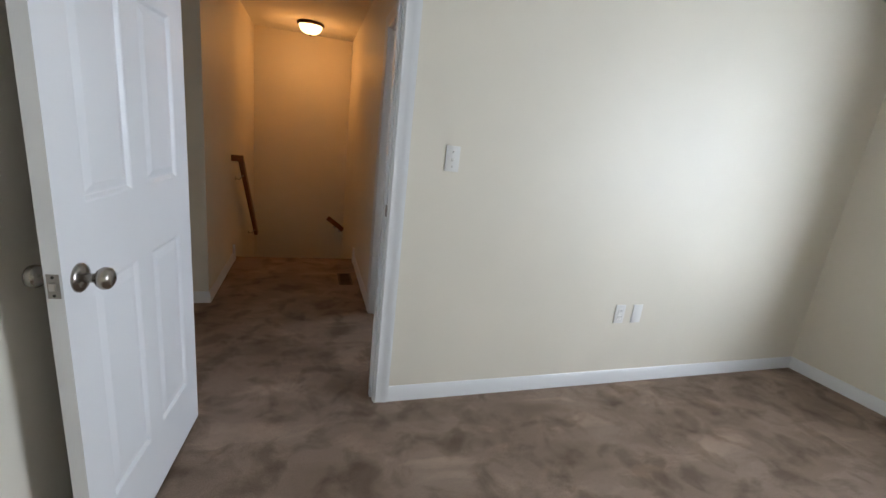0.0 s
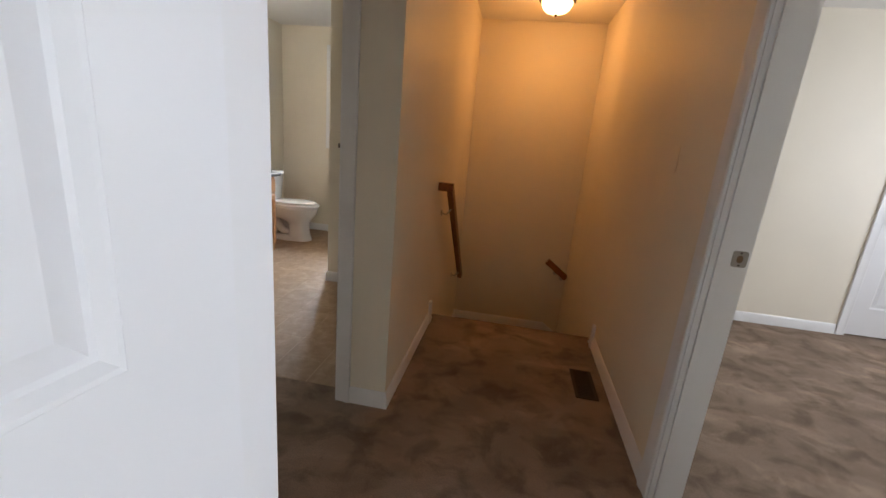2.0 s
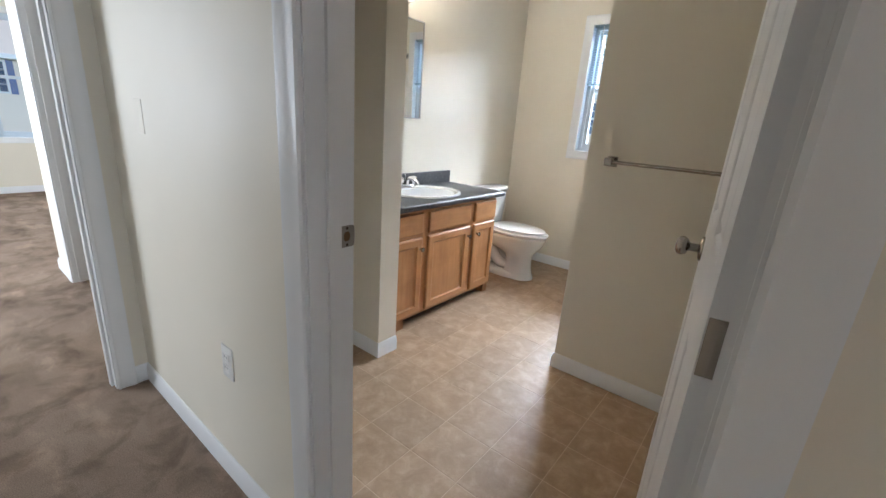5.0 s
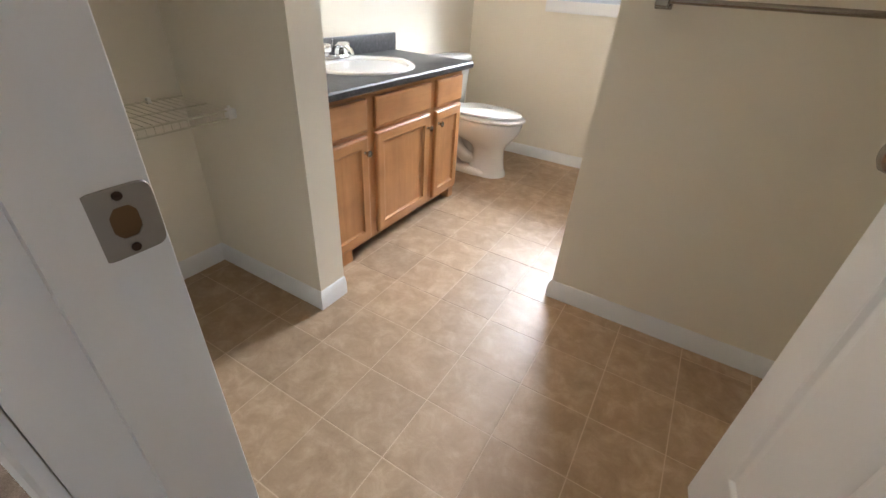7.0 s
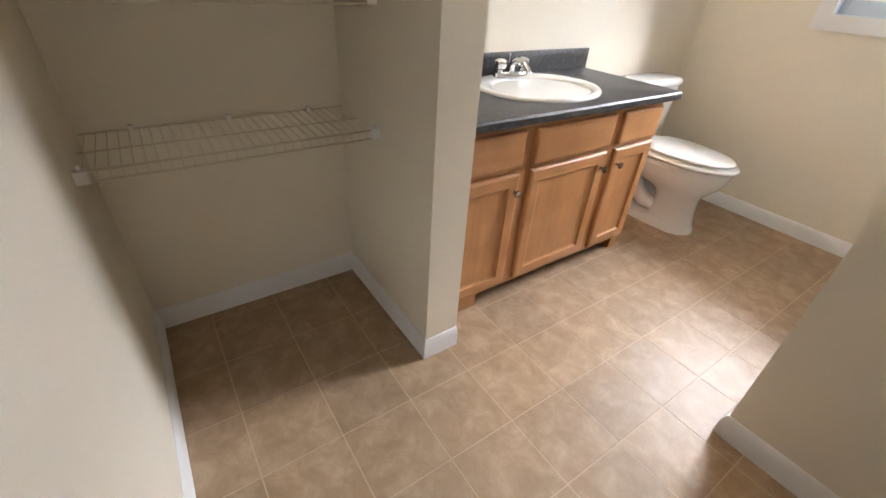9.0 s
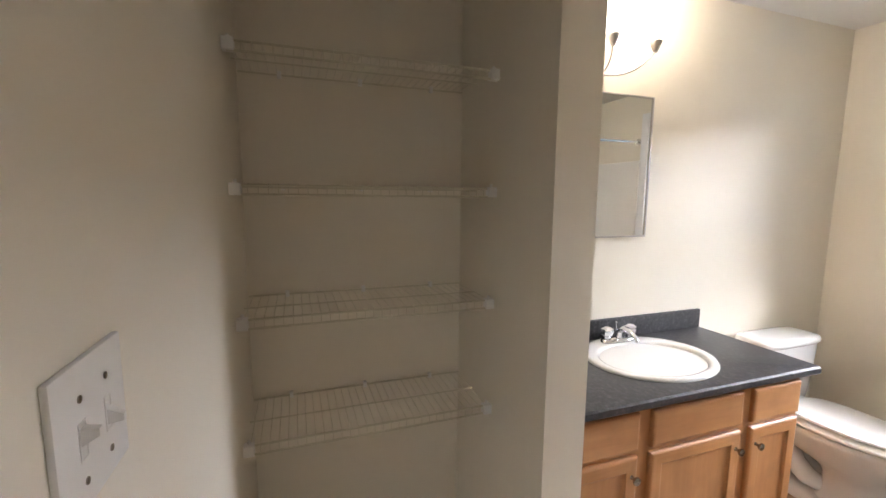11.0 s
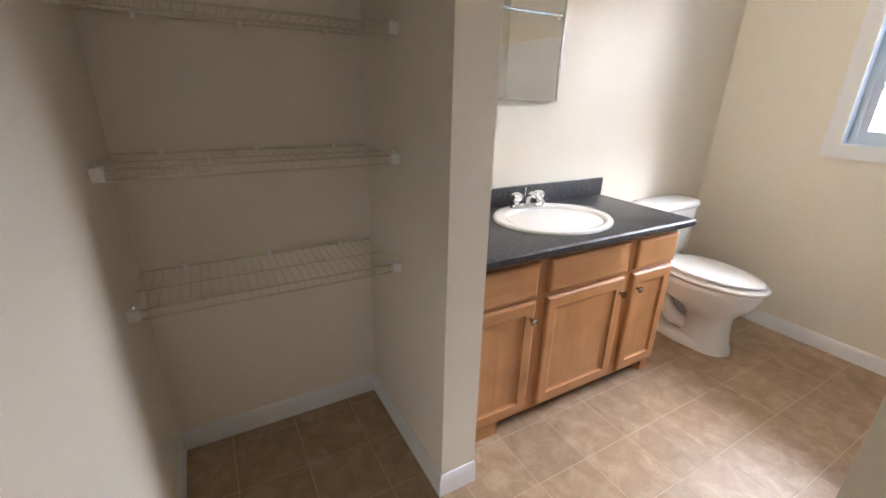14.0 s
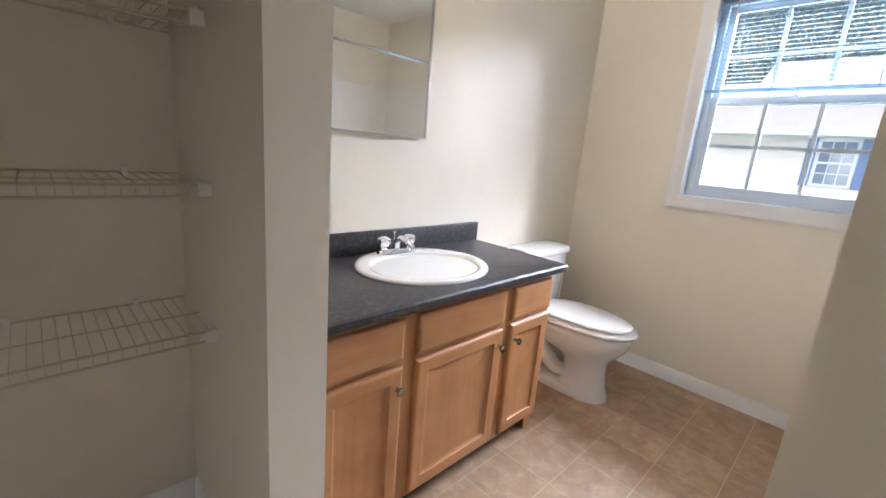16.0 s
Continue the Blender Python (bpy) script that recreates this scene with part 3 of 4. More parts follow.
# ---- windows ----
def window(name, at, w, h, depth, label, cols=3, rows=2, casing=True):
    """A double hung window: local x along the wall from 0 to w, y outwards from the inner wall face, z up from the sill."""
    win = thing(name, at, label, "window", kind="structure")
    bm = slab("y", 0.0, depth, 0, w, 0, h, holes=[(0.012, w - 0.012, 0.012, h - 0.012)])
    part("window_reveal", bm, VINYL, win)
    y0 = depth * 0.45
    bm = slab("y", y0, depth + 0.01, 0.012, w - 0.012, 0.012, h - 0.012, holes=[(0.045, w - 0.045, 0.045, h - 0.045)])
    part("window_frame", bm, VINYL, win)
    mid = h / 2
    for k, (z0, z1, yy) in enumerate(((0.045, mid + 0.02, y0 + 0.006), (mid - 0.02, h - 0.045, y0 + 0.032))):
        x0, x1, s = 0.045, w - 0.045, 0.034
        bm = slab("y", yy, yy + 0.024, x0, x1, z0, z1, holes=[(x0 + s, x1 - s, z0 + s, z1 - s)])
        sash = part("sash", bm, VINYL, win)
        gx0, gx1, gz0, gz1 = x0 + s, x1 - s, z0 + s, z1 - s
        bm = bmesh.new()
        for i in range(1, cols):
            x = gx0 + (gx1 - gx0) * i / cols
            box(bm, x - 0.009, x + 0.009, yy + 0.006, yy + 0.018, gz0, gz1)
        for j in range(1, rows):
            z = gz0 + (gz1 - gz0) * j / rows
            box(bm, gx0, gx1, yy + 0.0065, yy + 0.0175, z - 0.009, z + 0.009)
        if cols > 1 or rows > 1:
            part("muntin", bm, VINYL, sash)
        g = part("pane", bx(gx0, gx1, yy + 0.011, yy + 0.013, gz0, gz1), GLASS, sash)
        g.visible_shadow = False
    bm = lathe(bmesh.new(), [(0.012, 0), (0.012, 0.006), (0.006, 0.012)], pose(w / 2, y0 + 0.018, mid + 0.021), 16)
    box(bm, w / 2 - 0.004, w / 2 + 0.03, y0 + 0.012, y0 + 0.022, mid + 0.033, mid + 0.039)
    part("sash_lock", bm, VINYL, win)
    if casing:
        prof = [(-0.010, 0), (-0.010, 0.010), (0.0, 0.013), (0.04, 0.014), (0.052, 0.018), (0.062, 0.018), (0.062, 0)]
        bm = sweep(bmesh.new(), [(w / 2, 0), (0, 0), (0, h), (w, h), (w, 0), (w / 2, 0)], prof, lambda a, z, c: (a, -c, z), 1, ends=False)
        part("window_casing", bm, TRIM, win, smooth=35)
    return win


window("window_1", pose(-2.432, Y_BATH_N, 1.12), 0.83, 1.06, 0.115, "white vinyl double hung bathroom window with grilles")
window("window_2", pose(-8.75, 3.40, 0.71, 0, 0, 90), 0.83, 1.50, 0.115, "white vinyl double hung window in the far room", 1, 1)
# Unseen window added to go with the far room's extra lamp
window("window_3", pose(-4.75, 0.8, 0.80, 0, 0, 180), 1.7, 1.30, 0.1, "unseen white vinyl window added to light the far room", 1, 1)
window("window_4", pose(3.55, 0.85, 0.80, 0, 0, -90), 1.4, 1.30, 0.115, "white vinyl bedroom window", 1, 1)
# Unseen window, assumed here to carry the second bedroom's lamp
window("window_5", pose(3.90, 4.45, 0.80, 0, 0, -90), 1.4, 1.30, 0.115, "unseen white vinyl window assumed in the second bedroom", 1, 1)

# venetian blind of the bathroom window, lowered half way
bl = thing("window_blind", pose(-2.420, Y_BATH_N, 1.114), "white mini blind lowered over the upper half of the bathroom window", "blind")
BW = 0.806
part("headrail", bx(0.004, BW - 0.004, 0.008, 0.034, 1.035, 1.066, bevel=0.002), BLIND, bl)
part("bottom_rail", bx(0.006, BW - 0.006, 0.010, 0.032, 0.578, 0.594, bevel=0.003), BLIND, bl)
slat = None
for i in range(21):
    z = 0.611 + i * 0.0203
    if slat is None:
        bm = bmesh.new()
        prof = [(-0.0125, -0.0012), (-0.006, 0.0008), (0.0, 0.0014), (0.006, 0.0008), (0.0125, -0.0012), (0.0125, -0.0018), (0.006, 0.0002), (0.0, 0.0008), (-0.006, 0.0002), (-0.0125, -0.0018)]
        loft(bm, [[(x, p, q) for p, q in prof] for x in (0.006, BW - 0.006)])
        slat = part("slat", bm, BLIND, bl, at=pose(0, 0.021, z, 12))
    else:
        o = new("slat", slat.data)
        o.parent = bl
        o.matrix_basis = pose(0, 0.021, z, 12)
for x in (0.12, BW - 0.12):
    for y in (0.0085, 0.0335):
        part("ladder_cord", tube(bmesh.new(), [(x, y, 0.586), (x, y, 1.04)], 0.0009, 5), BLIND, bl)
part("tilt_wand", tube(bmesh.new(), [(0.085, 0.0, 1.04), (0.083, -0.004, 0.36)], 0.004, 8), PLASTIC, bl)
part("lift_cord", tube(bmesh.new(), [(BW - 0.07, 0.0, 1.04), (BW - 0.07, -0.002, 0.30)], 0.0015, 6), BLIND, bl)

# ---- stairwell things ----
lamp = thing("ceiling_light", pose(LAMP_X, LAMP_Y, H), "flush ceiling light with a bronze rim and a lit frosted dome", "lamp")
part("rim", lathe(bmesh.new(), [(0.0, 0), (0.135, 0), (0.145, -0.012), (0.143, -0.026), (0.128, -0.034), (0.118, -0.03), (0.0, -0.03)], None, 40), BRONZE, lamp, "dark bronze rim", 50)
dm = part("dome", lathe(bmesh.new(), [(0.122, -0.030), (0.118, -0.055), (0.104, -0.08), (0.08, -0.10), (0.045, -0.114), (0.012, -0.118), (0.0, -0.1185)], None, 40), DOME, lamp, "lit frosted glass dome", 60)
part("finial", lathe(bmesh.new(), [(0.0, -0.118), (0.012, -0.119), (0.012, -0.124), (0.006, -0.134), (0.0, -0.138)], None, 16), BRONZE, lamp)


def handrail(name, pts, wallx, label, along):
    rail = thing(name, pose(0, 0, 0), label, "handrail")
    prof = [(-0.019, -0.030), (0.019, -0.030), (0.022, -0.006), (0.026, 0.008), (0.022, 0.026), (0.010, 0.032), (-0.010, 0.032), (-0.022, 0.026), (-0.026, 0.008), (-0.022, -0.006)]
    a, b = Vector(pts[0]), Vector(pts[1])
    d = (b - a).normalized()
    s = d.cross(Vector((0, 0, 1))).normalized()
    u = s.cross(d)
    bm = loft(bmesh.new(), [[p + s * x + u * z for x, z in prof] for p in (a, b)])
    part("rail", bm, RAILWOOD, rail, "dark stained oak rail", 30)
    for p in (a + d * 0.22, b - d * 0.14):
        w = Vector((wallx, p.y, p.z - 0.06)) if along == "y" else Vector((p.x, wallx, p.z - 0.06))
        bm = tube(bmesh.new(), [w, (w + p) / 2 + Vector((0, 0, -0.04)), p - u * 0.03], 0.006, 8)
        n = Vector((p.x - w.x, p.y - w.y, 0)).normalized()
        tube(bm, [w + n * 0.0, w + n * 0.008], 0.022, 14)
        part("bracket", bm, BRUSHED, rail, "metal rail bracket", 40)
    return rail


r1 = handrail("handrail", [(X_ST_L + 0.075, 4.30, 0.985), (X_ST_L + 0.075, 5.46, 0.0)], X_ST_L, "dark stained oak handrail sloping down the stairs on brackets", "y")
bm = bx(X_ST_L, X_ST_L + 0.10, 4.255, 4.305, 0.965, 1.02, bevel=0.004)
part("rail_return", bm, RAILWOOD, r1, "oak return block to the wall")
handrail("handrail", [(0.31, Y_ST_N - 0.07, 0.15), (X_ST_R - 0.004, Y_ST_N - 0.07, -0.01)], Y_ST_N, "dark stained oak handrail of the lower flight", "x")

reg = thing("floor_register", pose(0.400, 3.775, 0.0), "brown metal floor register set in the hall carpet", "vent")
part("frame", slab("z", 0.0, 0.006, -0.062, 0.062, -0.15, 0.15, holes=[(-0.046, 0.046, -0.134, 0.134)]), VENT, reg)
part("recess", bx(-0.046, 0.046, -0.134, 0.134, 0.0005, 0.0012), DARK, reg)
for i in range(17):
    y = -0.125 + i * 0.0156
    o = part("louvre", bx(-0.046, 0.046, -0.003, 0.003, 0.0012, 0.005), VENT, reg, at=pose(0, y, 0)) if i == 0 else new("louvre", o.data)
    o.parent = reg
    o.matrix_basis = pose(0, y, 0)


# ---- plates and outlets ----
def plate(name, at, label, kind, gangs=1, m=PLASTIC):
    """A wall plate; local x along the wall, z up, y into the room."""
    p = thing(name, at, label, "switch" if "switch" in name else "outlet")
    w = 0.035 + 0.026 * (gangs - 1)
    part("plate", bx(-w, w, 0, 0.006, -0.060, 0.058, bevel=0.002), m, p, smooth=40)
    for g in range(gangs):
        x = (g - (gangs - 1) / 2) * 0.046
        if kind == "outlet":
            for z in (-0.02, 0.02):
                part("socket", bx(x - 0.016, x + 0.016, 0.006, 0.0085, z - 0.014, z + 0.014, bevel=0.003), PLASTIC, p)
                bm = bmesh.new()
                for dx in (-0.006, 0.006):
                    box(bm, x + dx - 0.001, x + dx + 0.001, 0.0085, 0.0088, z - 0.002, z + 0.006)
                part("slot", bm, DARK, p)
        elif kind == "toggle":
            part("toggle_recess", slab("y", 0.006, 0.0068, x - 0.0065, x + 0.0065, -0.019, 0.012, holes=[(x - 0.005, x + 0.005, -0.0175, 0.0105)]), PLASTIC, p)
            up = 1 if g % 2 else -1
            bm = loft(bmesh.new(), [[(x - 0.005, 0.006, up * 0.003 - 0.010), (x + 0.005, 0.006, up * 0.003 - 0.010), (x + 0.005, 0.006, up * 0.003 + 0.004), (x - 0.005, 0.006, up * 0.003 + 0.004)],
                                    [(x - 0.003, 0.018, up * 0.006 - 0.006), (x + 0.003, 0.018, up * 0.006 - 0.006), (x + 0.003, 0.018, up * 0.006 + 0.000), (x - 0.003, 0.018, up * 0.006 + 0.000)]])
            part("toggle", bm, PLASTIC, p)
            for z in (-0.037, 0.030):
                part("screw", lathe(bmesh.new(), [(0.0032, 0.0058), (0.0032, 0.007), (0.001, 0.0075)], pose(x, 0, z, -90, 0, 0), 10), NICKEL, p, "tarnished plate screw")
    return p


plate("light_switch", pose(0.69, 1.88, 1.283, 0, 0, 180), "white toggle switch plate on the bedroom wall", "toggle")
plate("wall_outlet", pose(1.862, 1.88, 0.47, 0, 0, 180), "white duplex outlet low on the bedroom wall", "outlet")
plate("cable_outlet_plate", pose(1.99, 1.88, 0.47, 0, 0, 180), "white cable plate low on the bedroom wall", "plain")
plate("wall_outlet", pose(3.55, 0.95, 0.46, 0, 0, 90), "white duplex outlet on the bedroom side wall", "outlet")
plate("wall_outlet", pose(-2.16, 3.245, 0.50, 0, 0, 180), "white duplex outlet low on the hall wall", "outlet")
plate("light_switch", pose(-2.70, 3.245, 1.25, 0, 0, 180) @ Matrix.Diagonal((1, 0.4, 1, 1)), "small painted-over blank plate on the hall wall", "plain", 1, WALL)
plate("light_switch", pose(-1.905, Y_BATH_S, 1.305), "white double toggle switch plate beside the bathroom door", "toggle", 2)
plate("wall_outlet", pose(1.45, 5.26, 0.44, 0, 0, 180), "white duplex outlet low on the second bedroom wall", "outlet")
plate("light_switch", pose(X_ST_R, 3.50, 1.305, 0, 0, 90) @ Matrix.Diagonal((1, 0.4, 1, 1)), "cream blank plate on the stair side wall", "plain", 1, WALL)

# ---- linen alcove wire shelves ----
AY0, AY1, AX0, AX1 = Y_BATH_S, 4.165, X_BATH_W, -2.765


def wire_shelf(z, first=None):
    sh = thing("wire_shelf", pose(0, 0, z), "white coated wire shelf held by clips between the alcove walls", "shelf", "linen alcove shelves")
    bm = tube(bmesh.new(), [(AX1, AY0 + 0.012, 0), (AX1, AY1 - 0.012, 0)], 0.0035, 8)
    part("front_rod", bm, WIRE, sh, smooth=60)
    part("lip_rod", tube(bmesh.new(), [(AX1 + 0.003, AY0 + 0.012, -0.026), (AX1 + 0.003, AY1 - 0.012, -0.026)], 0.0035, 8), WIRE, sh, smooth=60)
    part("back_rod", tube(bmesh.new(), [(AX0 + 0.012, AY0 + 0.004, 0), (AX0 + 0.012, AY1 - 0.004, 0)], 0.0032, 8), WIRE, sh, smooth=60)
    part("middle_rod", tube(bmesh.new(), [(AX0 + 0.16, AY0 + 0.004, -0.004), (AX0 + 0.16, AY1 - 0.004, -0.004)], 0.0026, 8), WIRE, sh, smooth=60)
    wire = None
    n = 30
    for i in range(n):
        y = AY0 + 0.02 + (AY1 - AY0 - 0.04) * i / (n - 1)
        if wire is None:
            wire = part("wire", tube(bmesh.new(), [(AX0 + 0.010, 0, 0.0035), (AX1 + 0.0, 0, 0.0045), (AX1 + 0.0065, 0, 0.0), (AX1 + 0.007, 0, -0.028)], 0.0010, 6), WIRE, sh, at=pose(0, y, 0), smooth=60)
        else:
            o = new("wire", wire.data)
            o.parent, o.matrix_basis = sh, pose(0, y, 0)
    for y0, y1 in ((AY0, AY0 + 0.03), (AY1 - 0.03, AY1)):
        bm = bx(AX1 - 0.014, AX1 + 0.014, y0, y1, -0.028, 0.006, bevel=0.003)
        lathe(bm, [(0.005, 0.0), (0.005, 0.010), (0.002, 0.011)], pose(AX1 - 0.004, (y0 + y1) / 2, 0.005), 10)
        part("end_bracket", bm, PLASTIC, sh, "white plastic end bracket")
    for y in (AY0 + 0.13, AY0 + 0.40, AY1 - 0.13):
        part("wall_clip", bx(AX0, AX0 + 0.016, y - 0.007, y + 0.007, -0.010, 0.012, bevel=0.002), PLASTIC, sh)
    return sh


first = wire_shelf(0.759)
for z in (1.139, 1.516, 1.888):
    copy_thing(first, pose(0, 0, z))

# ---- vanity ----
VX0, VXF, VY0, VY1, VZ = X_BATH_W, -2.560, 4.302, 5.480, 0.785
van = thing("bathroom_vanity", pose(0, 0, 0), "honey maple bathroom vanity cabinet with three doors and nickel knobs", "cabinet")
bm = bmesh.new()
box(bm, VX0 + 0.002, VXF - 0.02, VY0, VY0 + 0.016, 0.0, VZ)
box(bm, VX0 + 0.002, VXF - 0.02, VY1 - 0.016, VY1, 0.10, VZ)
box(bm, VX0 + 0.002, VXF - 0.075, VY1 - 0.016, VY1 - 0.001, 0.0, 0.10)
box(bm, VX0 + 0.002, VXF - 0.02, VY0 + 0.016, VY1 - 0.016, 0.10, 0.116)
part("body", bm, WOOD, van)
fr = [(4.345, 4.60, 0.640, 0.74), (4.70, 5.12, 0.640, 0.74), (5.215, 5.415, 0.640, 0.74), (4.345, 4.60, 0.12, 0.56), (4.70, 5.12, 0.12, 0.56), (5.215, 5.415, 0.12, 0.56)]
part("face_frame", slab("x", VXF - 0.02, VXF, VY0, VY1, 0.066, VZ, holes=fr), WOOD, van)
# Near-black sheet painting the shade under the cabinet front
part("toe_kick", bx(VXF - 0.085, VXF - 0.07, VY0 + 0.02, VY1 - 0.02, 0.0, 0.10), DARK, van, "recessed toe kick with its shade put in as near-black")
for y0, y1 in ((VY1 - 0.06, VY1 - 0.004), (VY0 + 0.004, VY0 + 0.20)):
    part("toe_foot", bx(VXF - 0.07, VXF - 0.004, y0, y1, 0.0, 0.085), WOOD, van)
part("interior_shadow_board", bx(VXF - 0.05, VXF - 0.04, VY0 + 0.017, VY1 - 0.017, 0.117, VZ - 0.002), WOOD, van)


def drawer_front(y0, y1, z0=0.620, z1=0.757):
    rings = []
    for ins, x in ((0.0, 0.0), (0.0, 0.012), (0.004, 0.017), (0.012, 0.019)):
        rings.append([(VXF + x, y0 + ins, z0 + ins), (VXF + x, y1 - ins, z0 + ins), (VXF + x, y1 - ins, z1 - ins), (VXF + x, y0 + ins, z1 - ins)])
    part("drawer_front", loft(bmesh.new(), rings), WOODH, van, "honey maple false drawer front")


def cab_door(y0, y1, kside, z0=0.086, z1=0.600):
    s = 0.052
    prof = ((0.0, 0.0005), (0.0, 0.011), (0.0025, 0.015), (0.007, 0.018), (0.012, 0.019), (s - 0.004, 0.019), (s - 0.001, 0.0175), (s, 0.015), (s, 0.001))
    door = None
    for side, m, nm in ((3, WOOD, "cabinet_door"), (1, WOOD, "door_stile"), (0, WOODH, "door_rail"), (2, WOODH, "door_rail")):
        bm = bmesh.new()
        rows = []
        for ins, x in prof:
            c = [(y0 + ins, z0 + ins), (y1 - ins, z0 + ins), (y1 - ins, z1 - ins), (y0 + ins, z1 - ins)]
            rows.append([bm.verts.new((VXF + x, *c[k])) for k in (side, (side + 1) % 4)])
        for p, q in zip(rows, rows[1:]):
            bm.faces.new((p[0], p[1], q[1], q[0]))
        if door is None:
            door = part(nm, bm, m, van, "closed maple cabinet door with a recessed panel")
        else:
            part(nm, bm, m, door)
    a, b, c, d = y0 + s, y1 - s, z0 + s, z1 - s
    rings = []
    for ins, x in ((0.0, 0.001), (0.0, 0.013), (0.006, 0.0085), (0.012, 0.0075), (0.02, 0.0075)):
        rings.append([(VXF + x, a + ins, c + ins), (VXF + x, b - ins, c + ins), (VXF + x, b - ins, d - ins), (VXF + x, a + ins, d - ins)])
    part("panel", loft(bmesh.new(), rings), WOOD, door)
    ky = y1 - s * 0.5 if kside > 0 else y0 + s * 0.5
    bm = lathe(bmesh.new(), [(0.008, 0), (0.006, 0.004), (0.0055, 0.012), (0.012, 0.017), (0.0155, 0.022), (0.0145, 0.027), (0.006, 0.030), (0, 0.0303)], pose(VXF + 0.019, ky, 0.530, 0, 90, 0), 20)
    part("knob", bm, NICKEL, door, "small round nickel knob", 50)


for y0, y1, k in ((4.335, 4.63, 1), (4.688, 5.137, 1), (5.195, 5.468, -1)):
    drawer_front(y0, y1)
    cab_door(y0, y1, k)

# worktop with an oval cut-out
SX, SY, SRX, SRY = -2.808, 4.925, 0.238, 0.278
CX0, CX1, CY0, CY1, CZ = X_BATH_W + 0.0005, -2.515, 4.3015, 5.530, 0.822
top = thing("vanity_worktop", pose(0, 0, 0), "charcoal speckled laminate worktop with backsplash on the vanity", "worktop")
bm = bmesh.new()
N = 64
inner, outer = [], []
for i in range(N):
    a = 2 * math.pi * i / N
    c, s = math.cos(a), math.sin(a)
    inner.append((SX + (SRX - 0.02) * c, SY + (SRY - 0.02) * s))
    r = 0.012
    tx = ((CX1 - r - SX) / c if c > 0 else (CX0 - SX) / c) if abs(c) > 1e-6 else 1e9
    ty = ((CY1 - r - SY) / s if s > 0 else (CY0 - SY) / s) if abs(s) > 1e-6 else 1e9
    q = min(tx, ty)
    outer.append((SX + c * q, SY + s * q))
for cx, cy in ((CX1 - 0.012, CY1 - 0.012), (CX1 - 0.012, CY0), (CX0, CY1 - 0.012), (CX0, CY0)):
    k = min(range(N), key=lambda i: (outer[i][0] - cx) ** 2 + (outer[i][1] - cy) ** 2)
    outer[k] = (cx, cy)


def ring(pts, z, grow=0.0):
    out = []
    for x, y in pts:
        gx = grow if abs(x - (CX1 - 0.012)) < 1e-6 else 0
        gy = grow if abs(y - (CY1 - 0.012)) < 1e-6 else 0
        out.append((x + gx, y + gy, z))
    return out


rings = [[(x, y, CZ - 0.037) for x, y in inner], [(x, y, CZ) for x, y in inner], ring(outer, CZ), ring(outer, CZ - 0.0025, 0.007), ring(outer, CZ - 0.010, 0.012), ring(outer, CZ - 0.030, 0.012), ring(outer, CZ - 0.037, 0.006), [(x, y, CZ - 0.037) for x, y in inner]]
loft(bm, rings, cap=False)
part("worktop", bm, COUNTER, top, smooth=30)
bm = bx(CX0, CX0 + 0.019, CY0, CY1 - 0.01, CZ + 0.0005, CZ + 0.095, bevel=0.004)
part("backsplash", bm, COUNTER, top, smooth=30)

sink = thing("bathroom_sink", pose(SX, SY, CZ), "white oval drop-in porcelain sink", "sink")
rg = [sell(0, 0, -0.002, SRX, SRY, 2, 56), sell(0, 0, 0.006, SRX, SRY, 2, 56), sell(0, 0, 0.012, SRX - 0.006, SRY - 0.006, 2, 56), sell(0, 0, 0.013, SRX - 0.018, SRY - 0.018, 2, 56)]
for dx, rx, ry, z in ((0.018, 0.194, 0.244, 0.012), (0.019, 0.181, 0.232, 0.008), (0.020, 0.176, 0.226, -0.004), (0.021, 0.168, 0.216, -0.035), (0.022, 0.154, 0.198, -0.075), (0.023, 0.125, 0.165, -0.112), (0.024, 0.08, 0.11, -0.135), (0.024, 0.022, 0.022, -0.142)):
    rg.append(sell(dx, 0, z, rx, ry, 2, 56))
bm = loft(bmesh.new(), rg)
part("basin", bm, PORC, sink, smooth=60)
part("drain", lathe(bmesh.new(), [(0.021, -0.1415), (0.021, -0.139), (0.014, -0.1385), (0.012, -0.140), (0.0, -0.140)], pose(0.024, 0, 0), 24), CHROME, sink, "chrome drain ring")
part("overflow", bx(-0.118, -0.116, -0.008, 0.008, -0.035, -0.027), DARK, sink)

fau = thing("sink_faucet", pose(SX - 0.178, SY, CZ + 0.012), "chrome two handle sink faucet with clear knobs", "faucet")
part("deck_plate", loft(bmesh.new(), [sell(0, 0, 0, 0.027, 0.094, 3), sell(0, 0, 0.010, 0.027, 0.094, 3), sell(0, 0, 0.018, 0.020, 0.086, 3)]), CHROME, fau, smooth=50)
part("spout", tube(bmesh.new(), [(0, 0, 0.012), (0.004, 0, 0.045), (0.03, 0, 0.066), (0.07, 0, 0.062), (0.105, 0, 0.044), (0.112, 0, 0.030)], [0.017, 0.015, 0.013, 0.0115, 0.0105, 0.010], 16), CHROME, fau, smooth=60)
part("lift_rod", tube(bmesh.new(), [(-0.016, 0, 0.01), (-0.018, 0, 0.075), (-0.018, 0, 0.085)], [0.0025, 0.0025, 0.006], 10), CHROME, fau)
